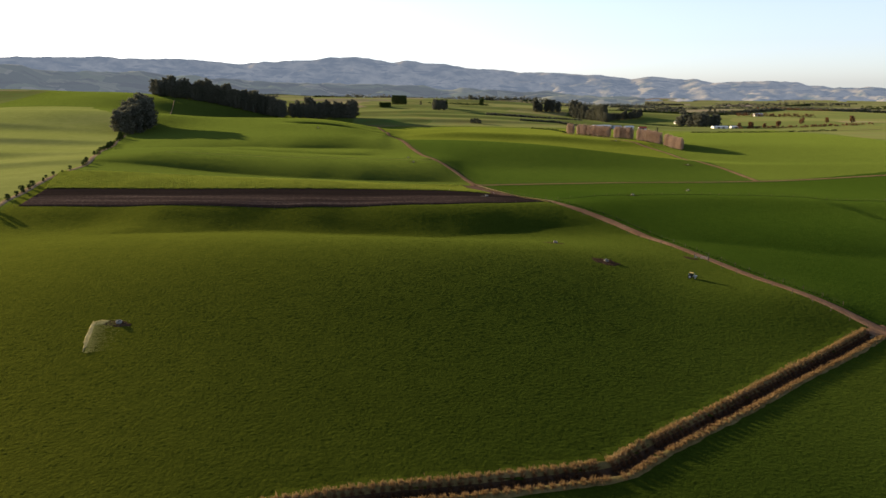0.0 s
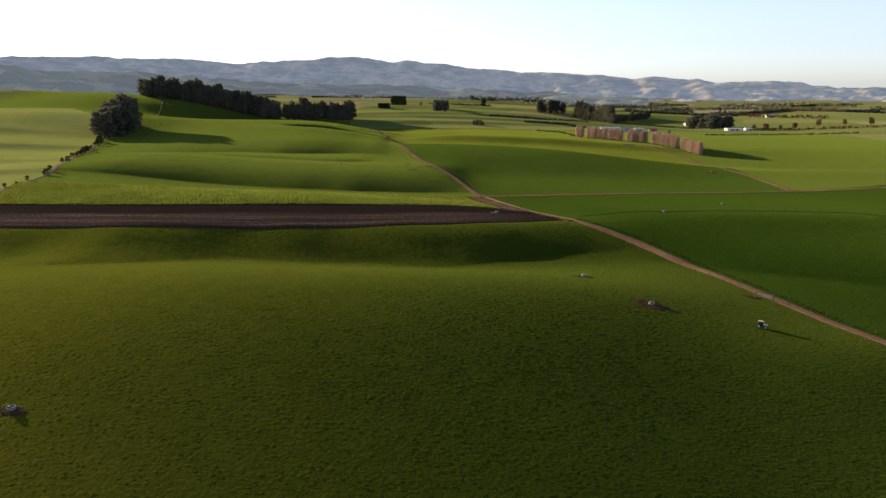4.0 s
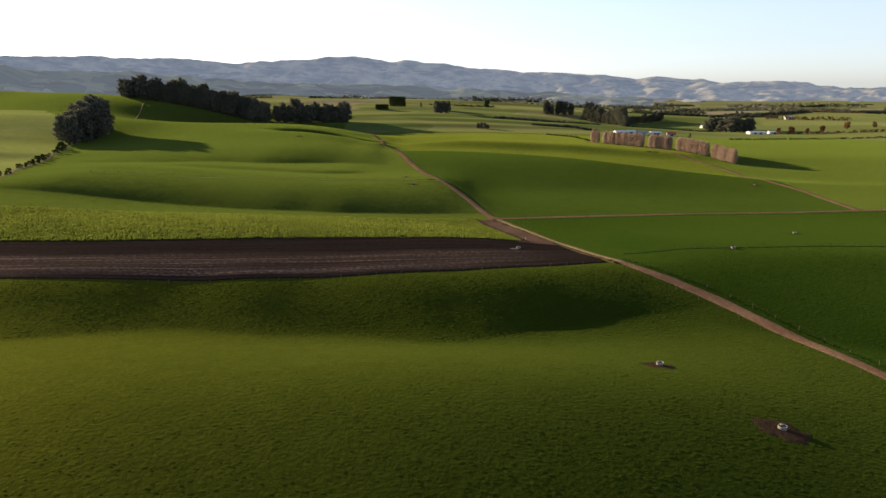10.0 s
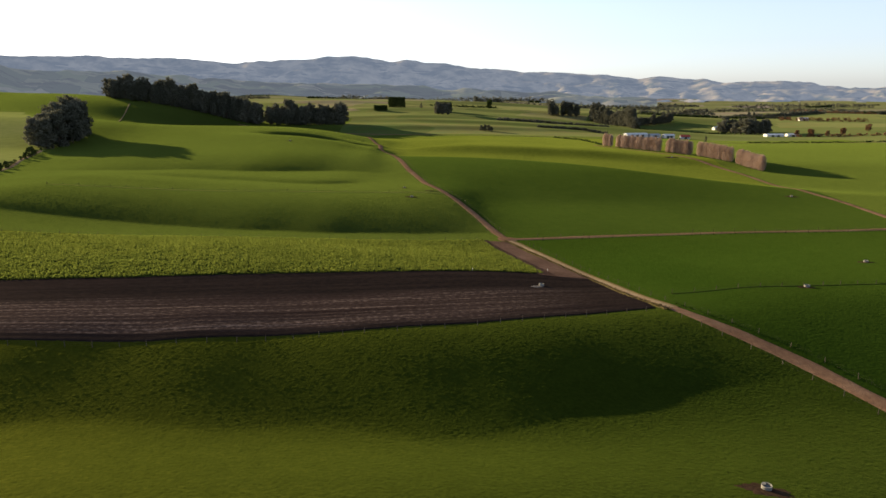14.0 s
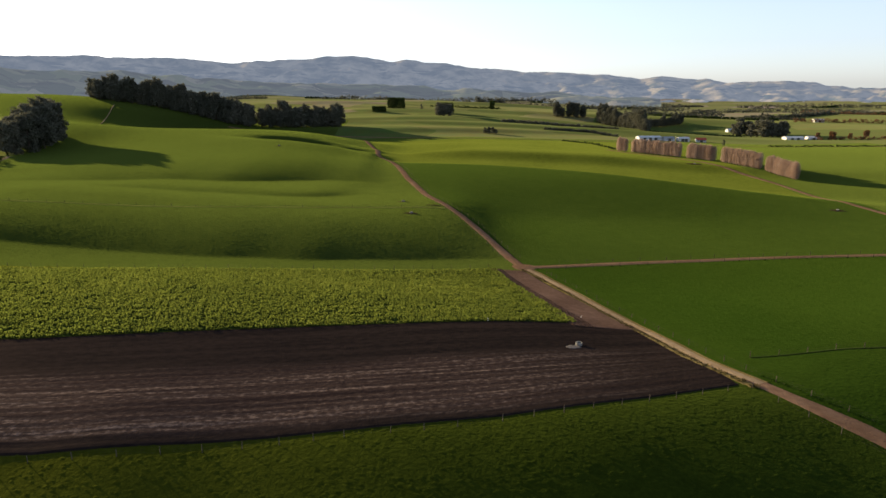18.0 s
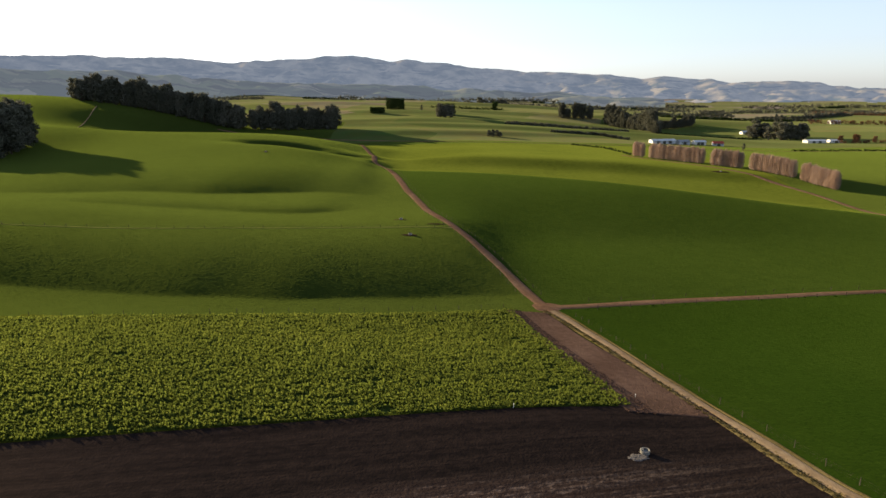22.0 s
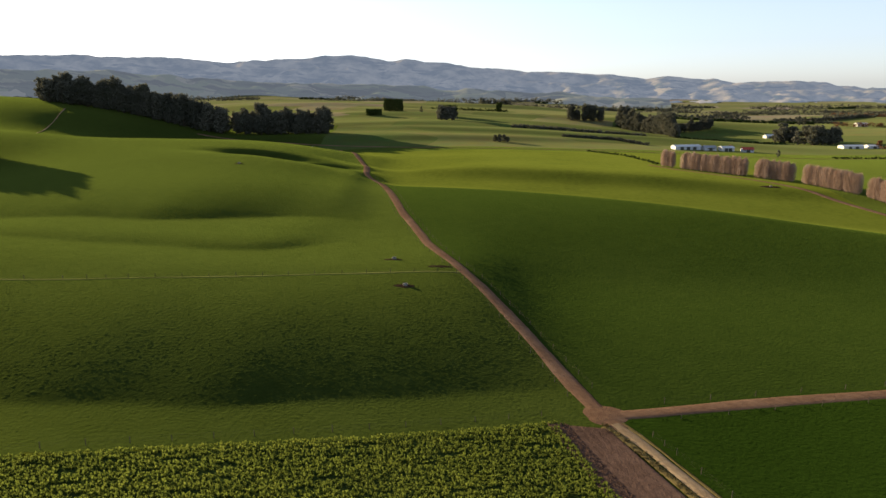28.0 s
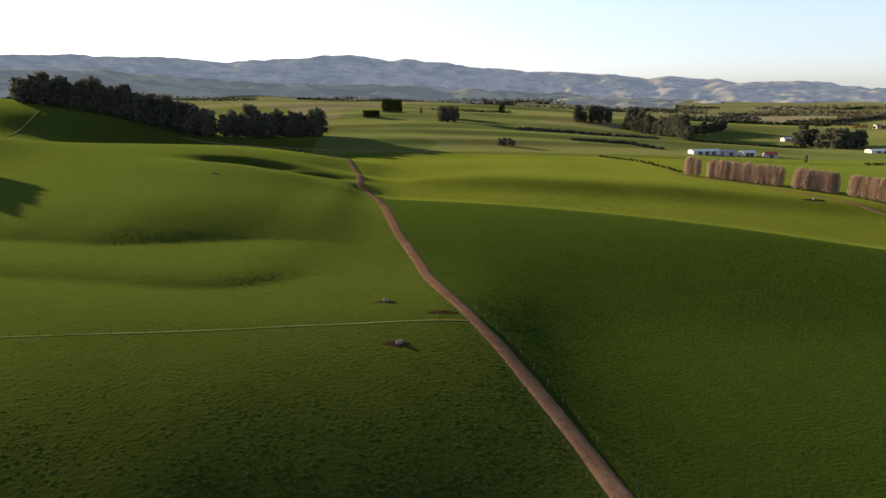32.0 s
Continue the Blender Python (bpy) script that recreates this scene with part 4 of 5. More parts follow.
# ---- farm buildings ----
def building(name, x, y, length, width, wall, rise, turn, roof_mat, wall_mat, label, doors=2, windows=3, lean=False):
    """A gabled farm building with walls, roof sheets, openings and a ridge cap."""
    ob = new(name)
    ob.matrix_world = pose(x, y, ground_z(x, y) - 0.25, 0, 0, turn)
    L, W = length / 2, width / 2
    for s, nm in ((-1, "wall"), (1, "wall")):
        bm = bmesh.new()
        box(bm, -L, L, s * W - 0.1, s * W + 0.1, 0, wall)
        part(nm, (bm, wall_mat), ob)
        bm = bmesh.new()
        vs = [bm.verts.new(v) for v in ((s * L - .1, -W, 0), (s * L - .1, W, 0), (s * L - .1, W, wall), (s * L - .1, 0, wall + rise), (s * L - .1, -W, wall))]
        f = bm.faces.new(vs)
        ex = bmesh.ops.extrude_face_region(bm, geom=[f])
        for v in ex["geom"]:
            if isinstance(v, bmesh.types.BMVert):
                v.co.x += 0.2
        part("gable_wall", (bm, wall_mat), ob)
        bm = bmesh.new()
        vs = [bm.verts.new(v) for v in ((-L - .5, 0, wall + rise + .05), (L + .5, 0, wall + rise + .05), (L + .5, s * (W + .5), wall - .5 * rise / W + .05), (-L - .5, s * (W + .5), wall - .5 * rise / W + .05))]
        f = bm.faces.new(vs)
        ex = bmesh.ops.extrude_face_region(bm, geom=[f])
        for v in ex["geom"]:
            if isinstance(v, bmesh.types.BMVert):
                v.co.z += 0.12
        part("roof", (bm, roof_mat), ob)
    bm = bmesh.new()
    box(bm, -L - .5, L + .5, -.25, .25, wall + rise + .1, wall + rise + .25)
    part("ridge_cap", (bm, roof_mat), ob)
    for k in range(doors):
        c = -L + (k + 1) * length / (doors + 1)
        bm = bmesh.new()
        box(bm, c - 1.6, c + 1.6, -W - .16, -W - .08, 0.2, min(wall - .3, 3.2))
        part("door", (bm, DARK), ob)
    for k in range(windows):
        c = -L + (k + .5) * length / windows
        bm = bmesh.new()
        box(bm, c - .5, c + .5, -W - .15, -W - .09, wall * .5, wall * .5 + .9)
        part("window", (bm, DARK), ob)
    return tagged(ob, label, "farm building", "farm buildings")


building("farm_shed", 206, 868, 24, 9, 3.1, 1.2, 9, WHITE_ROOF, WHITE_ROOF, "long white shed with a pale sheet roof", 3, 0)
building("farm_shed", 226, 868, 11, 9, 3.0, 1.2, 8, GREY_ROOF, WHITE_ROOF, "low grey roofed shed beside the long shed", 1, 2)
building("farm_shed", 241, 866, 11, 8, 3.2, 1.2, 5, WHITE_ROOF, CLAD, "pale roofed implement shed", 2, 0)
building("farm_house", 258, 862, 9, 7, 2.7, 1.6, -6, RED_ROOF, WHITE_ROOF, "white farmhouse with a red roof behind the poplars", 1, 3)
building("farm_house", 374, 1064, 9, 7, 2.8, 1.6, 10, WHITE_ROOF, CLAD, "small white house on the far slope", 1, 2)
building("farm_house", 385, 1068, 8, 6, 2.6, 1.4, -15, GREY_ROOF, WHITE_ROOF, "small grey roofed house on the far slope", 1, 2)
building("hay_barn", 376, 906, 20, 9, 2.6, 0.9, 4, WHITE_ROOF, CLAD, "long white barn in front of dark trees", 2, 0)
building("hay_barn", 398, 908, 12, 8, 2.6, 0.9, -4, WHITE_ROOF, CLAD, "shorter pale barn in front of dark trees", 1, 2)
building("farm_shed", 560, 1190, 14, 9, 3.8, 1.5, 0, WHITE_ROOF, CLAD, "pale shed far across the plain", 1, 0)

# ---- fences ----
bm = bmesh.new()
tube(bm, (0, 0, -0.4), (0, 0, 1.2), 0.065, 0.055, 7)
POST = bpy.data.meshes.new("post")
bm.to_mesh(POST)
bm.free()
POST.materials.append(TIMBER)


def fence(points, label, spacing=5.0, wires=3, step=1.0):
    line = polyline(points, spacing)
    ob = new("fence")
    x0, y0 = line[0]
    ob.location = (x0, y0, ground_z(x0, y0))
    org = Vector(ob.location)
    for q in line:
        p = part("post", POST, ob)
        p.location = Vector((q[0], q[1], ground_z(*q))) - org
        p.rotation_euler = (random.uniform(-.05, .05), random.uniform(-.05, .05), random.uniform(0, 3))
        p.scale = (1, 1, random.uniform(0.9, 1.08))
    for k in range(wires):
        h = 0.35 + 0.38 * k
        bm = bmesh.new()
        for a, b in zip(line[:-1], line[1:]):
            tube(bm, Vector((a[0], a[1], ground_z(*a) + h)) - org, Vector((b[0], b[1], ground_z(*b) + h)) - org, 0.004, 0.004, 3)
        part("wire", (bm, TIMBER), ob)
    return tagged(ob, label, "fence", "paddock fences")


def along(line, off, y0, y1, every=6):
    q = beside(line, off)
    q = q[(q[:, 1] >= y0) & (q[:, 1] <= y1)]
    return [tuple(p) for p in q[::every]] + [tuple(q[-1])]


fence(along(TRACK, -3.6, 155, 280), "post and wire fence along the track")
fence(along(TRACK, 3.4, 165, 382), "post and wire fence along the track")
fence(along(TRACK, -3.2, 396, 640), "post and wire fence along the hill track")
fence(along(TRACK, 3.2, 400, 640), "post and wire fence along the hill track")
fence([(46, 283), (2, 269), (-21, 263.8), (-62, 257.3), (-109, 254), (-168, 253.5)], "post and wire fence below the ploughed strip")
fence([(53, 299), (87, 300.5), (121, 304.5), (190, 313), (260, 320)], "post and wire fence across the grass")
fence([tuple(p) for p in beside(LANE, -3.0)[4::6]], "post and wire fence beside the lane", 7)
fence([tuple(p) for p in beside(LANE, 3.0)[4::6]], "post and wire fence beside the lane", 7)
fence([(-5, 463), (-38, 455), (-65, 447.5), (-91, 442), (-115, 437.6), (-180, 428)], "post and wire fence over the rise", 6)
fence([(8, 388.5), (-53, 373.5), (-122, 356.5), (-200, 348)], "post and wire fence above the crop", 6)
tagged(ribbon("fence_strip", polyline([(-5, 463), (-38, 455), (-65, 447.5), (-91, 442), (-115, 437.6), (-180, 428)]), 0.22, SPARSE, 0.09, 0.02, 0.12), "pale ungrazed line of grass under a fence", "verge", kind="structure")
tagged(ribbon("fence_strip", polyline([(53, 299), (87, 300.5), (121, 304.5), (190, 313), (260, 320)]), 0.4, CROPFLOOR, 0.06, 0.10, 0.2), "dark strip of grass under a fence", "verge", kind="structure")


def gate(x, y, turn, label):
    ob = new("farm_gate")
    ob.matrix_world = pose(x, y, ground_z(x, y), 0, 0, turn)
    for k in range(5):
        bm = bmesh.new()
        tube(bm, (0, 0, .25 + k * .22), (4.0, 0, .25 + k * .22), .022, .022, 6)
        part("rail", (bm, STEEL), ob)
    for px in (0.0, 2.0, 4.0):
        bm = bmesh.new()
        tube(bm, (px, 0, .2), (px, 0, 1.2), .025, .025, 6)
        part("upright", (bm, STEEL), ob)
    for px in (-.2, 4.25):
        bm = bmesh.new()
        tube(bm, (px, 0, -.5), (px, 0, 1.5), .12, .11, 8)
        part("gatepost", (bm, TIMBER), ob)
    return tagged(ob, label, "gate", "farm gates")


gate(82.2, 207, -40, "galvanised farm gate beside the track")


# ---- troughs in their trampled patches ----
def mud_patch(x, y, rx, ry, turn, mat, name="mud_patch", label="trampled dark mud round a trough", lift=0.07, seed=0):
    r = np.random.default_rng(seed)
    n, rings = 44, 5
    a = np.arange(n) * 2 * np.pi / n
    wob = 1 + 0.16 * np.sin(2 * a + r.uniform(0, 6)) + 0.12 * np.sin(5 * a + r.uniform(0, 6)) + 0.09 * np.sin(11 * a + r.uniform(0, 6))
    c, s = math.cos(radians(turn)), math.sin(radians(turn))
    v, f = [(x, y, ground_z(x, y) + lift)], []
    for k in range(1, rings + 1):
        t = k / rings
        for q in range(n):
            u, w = math.cos(a[q]) * rx * wob[q] * t, math.sin(a[q]) * ry * wob[q] * t
            X1, Y1 = x + u * c - w * s, y + u * s + w * c
            v.append((X1, Y1, ground_z(X1, Y1) + (lift + r.uniform(-.03, .03) if k < rings else -0.03)))
    for q in range(n):
        f.append((0, 1 + q, 1 + (q + 1) % n))
        for k in range(rings - 1):
            p, p2 = 1 + k * n, 1 + (k + 1) * n
            f.append((p + q, p2 + q, p2 + (q + 1) % n, p + (q + 1) % n))
    return tagged(new(name, mesh_of(name, v, f, mat, None, True)), label, "mud", kind="structure")


WATER = material("trough_water", [(0.3, (0.010, 0.013, 0.014)), (0.7, (0.018, 0.022, 0.022))], rough=0.06, spec=0.5)


def trough_kind(name, r, h, mat, label):
    """A round stock trough: ringed wall with a rim, floor, water and a float box."""
    ob = new(name)
    bm = bmesh.new()
    n = 28
    prof = [(r * .94, -.25), (r, h - .05), (r - .02, h), (r - .10, h), (r - .14, h - .06), (r - .16, .08), (0.001, .08)]
    rows = [[bm.verts.new((math.cos(2 * math.pi * k / n) * p, math.sin(2 * math.pi * k / n) * p, z)) for k in range(n)] for p, z in prof]
    for a, b in zip(rows[:-1], rows[1:]):
        for k in range(n):
            bm.faces.new((a[k], a[(k + 1) % n], b[(k + 1) % n], b[k]))
    part("tank", (bm, mat), ob)
    bm = bmesh.new()
    bmesh.ops.create_circle(bm, cap_ends=True, segments=n, radius=r - .14)
    for v in bm.verts:
        v.co.z = h - .16
    part("water", (bm, WATER), ob, "still dark water")
    bm = bmesh.new()
    box(bm, -.2, .2, r - .5, r - .08, h - .12, h + .08)
    part("float_box", (bm, mat), ob)
    return tagged(ob, label, "trough", "stock troughs")


t1 = trough_kind("water_trough", 0.7, 0.5, CONCRETE, "round pale concrete water trough in trampled mud")
sites = ((49.5, 192.8, 4.6, 3.0, -12), (38, 217.2, 3.4, 1.9, -8), (-72.5, 137.5, 3.0, 1.5, -10), (-25.2, 473.3, 2.6, 1.1, 0), (-20.3, 446.7, 3.2, 1.4, 0), (127, 338, 3.2, 1.4, 0), (87, 299, 2.2, 1.0, 0), (183, 491, 4.0, 2.0, 0), (162, 622, 4.6, 2.6, 0), (-118, 627, 2.6, 1.2, 0), (-105, 760, 2.4, 1.6, 0))
for k, (x, y, rx, ry, a) in enumerate(sites):
    mud_patch(x, y, rx, ry, a, MUD, seed=k)
    m = pose(x + .3, y + .4, ground_z(x, y) + .05, 0, 0, 40 * k)
    if k == 0:
        t1.matrix_basis = m
    else:
        t = copy_thing(t1, m)
        t["label"] = ("round pale concrete water trough in trampled mud", "round concrete water trough standing in short grass")[k > 4]

# drifting pale plume, modelled flat on the grass as a streak and flakes
PLUME = material("pale_plume", [(0.3, (0.20, 0.16, 0.06)), (0.7, (0.42, 0.35, 0.17))], scales=(0.2, 1.0, 6), bump=0.4, bump_scale=4)
mud_patch(-76.2, 132.4, 0.62, 6.6, 16, PLUME, "feed_spill", "pale plume laid flat as a streak on the grass beside a trough", 0.10, 33)
mud_patch(-76.4, 138.0, 1.7, 1.2, 0, PLUME, "feed_spill", "pale foot of the plume laid flat on the grass beside a trough", 0.12, 34)


def scatter(x, y, size, mat, name, label, seed):
    """Flat flakes lying thinly on the grass."""
    r = np.random.default_rng(seed)
    n = len(x)
    a = r.uniform(0, 6.28, (n, 1)) + np.arange(4) * np.pi / 2
    w = size * r.uniform(0.4, 1.2, (n, 4))
    fx, fy = x[:, None] + np.cos(a) * w, y[:, None] + np.sin(a) * w
    co = np.stack([fx, fy, land(fx, fy) + 0.10 + r.uniform(0, .05, (n, 1))], -1).reshape(-1, 3)
    return tagged(new(name, mesh_of(name, co, np.arange(4 * n).reshape(n, 4), [mat], np.zeros(n, int), False)), label, "spill", kind="stuff")


plume_r = np.random.default_rng(52)
along_plume, across_plume = plume_r.uniform(0, 1, 3400), plume_r.exponential(1.15, 3400)
scatter(-77.6 + 3.9 * along_plume + across_plume * (1.35 - .5 * along_plume), 138.6 - 13.2 * along_plume + 0.25 * across_plume, 0.085, SPARSE, "feed_dusting", "thin edge of the plume as flakes over the grass", 53)
mud_patch(-11, 467, 3.4, 1.3, 15, MUD, "gateway_mud", "dark churned mud in a gateway", 0.07, 35)
mud_patch(80.6, 206.4, 3.0, 1.2, -35, MUD, "gateway_mud", "bare earth in a gateway beside the track", 0.07, 37)
mud_patch(109, 152, 5.5, 3.0, 30, DIRT, "gateway_dirt", "bare dirt where the track crosses the ditch", 0.09, 38)

# round trough and gravel on the ploughed strip
PAD = material("gravel_pad", [(0.3, (0.07, 0.06, 0.055)), (0.7, (0.16, 0.145, 0.135))], scales=(0.5, 2, 9), bump=0.6, bump_scale=6)
spread = mud_patch(19.2, 302.4, 2.0, 1.1, 10, PAD, "stone_pad", "grey gravel pad under a trough on the ploughed soil", 0.20, 41)
copy_thing(t1, pose(20.5, 303.8, ground_z(20.5, 303.8) + .22, 0, 0, 80))["label"] = "round pale concrete trough on the ploughed soil"


# ---- white pegs at the edge of the crop ----
PEG = material("white_peg_plastic", [(0.3, (0.55, 0.55, 0.52)), (0.7, (0.72, 0.72, 0.69))], scales=(0.5, 3, 12), rough=0.5, spec=0.3)
for x, y in ((25.6, 326.1), (3.0, 316.6)):
    peg = new("marker_peg")
    peg.matrix_world = pose(x, y, ground_z(x, y) + 0.15)
    bm = bmesh.new()
    tube(bm, (0, 0, 0), (0.03, 0, 0.70), .035, .03, 8)
    part("stake", (bm, PEG), peg)
    bm = bmesh.new()
    box(bm, -.02, .08, -.07, .07, 0.66, 0.82)
    part("head", (bm, PEG), peg)
    tagged(peg, "white plastic marker peg beside the crop", "peg", "marker pegs")


# ---- tractor in the near paddock ----
PAINT = material("worn_white_paint", [(0.3, (0.2550, 0.2550, 0.2475)), (0.7, (0.3900, 0.3900, 0.3750))], scales=(0.5, 3, 12), rough=0.45, spec=0.4)
TAN = material("yellow_paint", [(0.3, (0.30, 0.20, 0.05)), (0.7, (0.46, 0.33, 0.10))], scales=(0.5, 3, 12), rough=0.5, spec=0.3)
RUBBER = material("tyre_rubber", [(0.3, (0.012, 0.012, 0.012)), (0.7, (0.030, 0.029, 0.028))], scales=(0.5, 3, 12), rough=0.8)
GLASS = material("cab_glass", [(0.3, (0.012, 0.016, 0.018)), (0.7, (0.02, 0.026, 0.028))], rough=0.08, spec=0.5)


def wheel(parent, x, y, r, w):
    wob = part("wheel", bpy.data.meshes.new("wheel"), parent)
    wob.location = (x, y, r)
    for nm, ro, ri, hw, mt in (("tyre", r, r * .58, w / 2, RUBBER), ("rim", r * .58, r * .12, w * .3, CLAD)):
        bm = bmesh.new()
        n = 24
        prof = [(ri, -hw), (ro * .93, -hw), (ro, -hw * .6), (ro, hw * .6), (ro * .93, hw), (ri, hw), (ri, -hw)]
        rows = [[bm.verts.new((math.cos(2 * math.pi * k / n) * p, z, math.sin(2 * math.pi * k / n) * p)) for k in range(n)] for p, z in prof[:-1]]
        for a, b in zip(rows, rows[1:] + rows[:1]):
            for k in range(n):
                bm.faces.new((a[k], a[(k + 1) % n], b[(k + 1) % n], b[k]))
        part(nm, (bm, mt), wob)


def tractor(x, y, turn):
    ob = new("tractor")
    ob.matrix_world = pose(x, y, ground_z(x, y) + 0.02, 0, 0, turn) @ Matrix.Scale(0.64, 4)
    for sx, sy, r, w in ((-1.0, .85, .8, .5), (-1.0, -.85, .8, .5), (1.3, .75, .5, .34), (1.3, -.75, .5, .34)):
        wheel(ob, sx, sy, r, w)

    def block(nm, mt, *b, bev=.05, label=""):
        bm = bmesh.new()
        box(bm, *b)
        bmesh.ops.bevel(bm, geom=bm.edges[:], offset=bev, segments=2, affect="EDGES")
        return part(nm, (bm, mt), ob, label)
    block("chassis", DARK, -1.4, 1.7, -.3, .3, .5, .95)
    block("bonnet", PAINT, .35, 1.95, -.42, .42, .9, 1.55, bev=.12)
    block("cab", GLASS, -1.25, .3, -.72, .72, 1.1, 2.35, bev=.1, label="dark glazed cab")
    block("cab_roof", TAN, -1.35, .42, -.8, .8, 2.36, 2.56, bev=.07)
    for s in (-1, 1):
        block("mudguard", DARK, -1.75, -.25, s * .85 - .3, s * .85 + .3, 1.55, 1.68)
    block("grille", DARK, 1.95, 2.02, -.35, .35, .95, 1.45, bev=.02)
    bm = bmesh.new()
    tube(bm, (.8, .3, 1.5), (.8, .3, 2.4), .05, .05, 8)
    part("exhaust_pipe", (bm, STEEL), ob)
    return tagged(ob, "small tractor with white bonnet and yellow cab roof on grass", "tractor")


tractor(72.6, 183.4, -28)



# ---- grass, crop leaves and ditch grass ----
def blades(x, y, count, width, height, lean, r, mat, name, lift=0.0, up=0.85):
    """Tufts of small leaf quads at the given places."""
    n = len(x) * count
    px, py = np.repeat(x, count), np.repeat(y, count)
    pz = np.repeat(land(x, y), count) + lift
    a = r.uniform(0, 2 * np.pi, n)
    w = width * r.uniform(0.6, 1.3, n)
    h = height * r.uniform(0.6, 1.3, n) * np.repeat(r.uniform(0.6, 1.3, len(x)), count)
    ca, sa = np.cos(a), np.sin(a)
    l = lean * r.uniform(0.3, 1.3, n)
    base = np.column_stack([px + ca * 0.08, py + sa * 0.08, pz - 0.03])
    side = np.column_stack([-sa * w / 2, ca * w / 2, np.zeros(n)])
    mid = base + np.column_stack([ca * l * 0.45, sa * l * 0.45, h * up])
    tip = base + np.column_stack([ca * l, sa * l, h * r.uniform(0.75, 1.05, n)])
    q = np.stack([base - side * 0.35, mid - side, tip, mid + side], 1).reshape(-1, 3)
    return new(name, fast_quads(name, q, mat))


def inside(x, y, corners):
    ok = np.ones(len(x), bool)
    for (x0, y0), (x1, y1) in zip(corners, corners[1:] + corners[:1]):
        ok &= (x1 - x0) * (y - y0) - (y1 - y0) * (x - x0) > 0
    return ok


r = np.random.default_rng(21)
# crop: plants in drilled rows
rows_n, per_row = 76, 480
u, v = np.meshgrid((np.arange(per_row) + .5) / per_row, (np.arange(rows_n) + .5) / rows_n)
u = np.clip(u + r.normal(0, 0.25 / per_row, u.shape), 0, 1).ravel()
v = np.clip(v + r.normal(0, 0.09 / rows_n, v.shape), 0, 1).ravel()
keep = (r.uniform(size=len(u)) > 0.06) & (np.repeat(r.uniform(size=(rows_n, per_row // 6)), 6, axis=1).ravel() > 0.05)     # thin stretches in the rows
u, v = u[keep], v[keep]
p = edge_at(CROP_NEAR, u) * (1 - v)[:, None] + edge_at(CROP_FAR, u) * v[:, None]
tagged(blades(p[:, 0], p[:, 1], 9, 0.22, 0.54, 0.27, r, CROP, "brassica_crop", 0.1, 0.8), "dense leafy yellow green brassica crop in rows", "crop", kind="stuff")

# rows of turned clods on the headland, and lumps on the worked strip's fresh edge
def clods(x, y, size, lift, mat, name, label):
    k = 5
    a = r.uniform(0, 6.28, (len(x), 1)) + np.arange(k) * 2 * np.pi / k
    w = size * r.uniform(0.5, 1.3, (len(x), 1)) * r.uniform(0.7, 1.3, (len(x), k))
    cx, cy = x[:, None] + np.cos(a) * w, y[:, None] + np.sin(a) * w
    low = np.stack([cx, cy, land(cx, cy) + lift - 0.06], -1)
    high = np.stack([x[:, None] + np.cos(a) * w * .55, y[:, None] + np.sin(a) * w * .55, land(cx, cy) + lift + w * .75], -1)
    co = np.concatenate([low, high], 1).reshape(-1, 3)
    fs = [tuple(range(k, 2 * k))] + [(q, (q + 1) % k, k + (q + 1) % k, k + q) for q in range(k)]
    me = mesh_of(name, co, [tuple(f + 2 * k * i for f in face) for i in range(len(x)) for face in fs], mat)
    return tagged(new(name, me), label, "soil", kind="stuff")


v = r.uniform(0, 1, 2600)
u = r.choice((0.05, 0.14, 0.24, 0.31), 2600, p=(.22, .30, .30, .18)) + r.normal(0, .016, 2600)
hc = np.array(HEAD_CORNERS, float)
p = (hc[0] * (1 - u)[:, None] + hc[1] * u[:, None]) * (1 - v)[:, None] + (hc[3] * (1 - u)[:, None] + hc[2] * u[:, None]) * v[:, None]
clods(p[:, 0], p[:, 1], 0.13, 0.27, HEADSOIL, "soil_clods", "rows of turned brown soil clods on the headland")

# pasture tufts
n = 260000
x, y = r.uniform(-185, 185, n), 60 + 480 * r.uniform(0, 1, n) ** 1.15
ok = (np.abs(x) < 40 + 0.62 * (y + 20)) & (distance_to(TRACK[::3], x, y) > 3.2) & (distance_to(DITCH[::2], x, y) > 3.2) & (distance_to(LANE[::2], x, y) > 2.6)
for c in (SOIL_CORNERS, CROP_CORNERS, HEAD_CORNERS):
    ok &= ~inside(x, y, c)
for sx, sy, rx, ry, a in sites:
    ok &= ((x - sx) / (rx * 1.05)) ** 2 + ((y - sy) / (ry * 1.05)) ** 2 > 1
clump = np.sin(x / 3.1 + 2 * np.sin(y / 7)) * np.sin(y / 2.3 + np.sin(x / 5)) + r.normal(0, .5, n)
ok &= clump > -0.35
x, y = x[ok], y[ok]
n, k = len(x), 6
ang = r.uniform(0, 6.28, (n, 1)) + np.arange(k) * 2 * np.pi / k
rad = r.uniform(0.26, 0.62, (n, 1)) * r.uniform(0.75, 1.25, (n, k))
rx, ry = x[:, None] + np.cos(ang) * rad * 1.7, y[:, None] + np.sin(ang) * rad
ring = np.stack([rx, ry, land(rx, ry) - 0.03], -1)
top = np.stack([x, y, land(x, y) + 0.02 + 0.070 * r.uniform(0, 1, n) ** 1.8], -1)[:, None]
mound_v = np.concatenate([top, ring], 1).reshape(-1, 3)
one = np.array([(0, 1 + q, 1 + (q + 1) % k) for q in range(k)])
mound_f = (np.arange(n)[:, None, None] * (k + 1) + one).reshape(-1, 3)
me = bpy.data.meshes.new("pasture_clumps")
me.vertices.add(len(mound_v))
me.vertices.foreach_set("co", mound_v.astype(np.float32).ravel())
me.loops.add(mound_f.size)
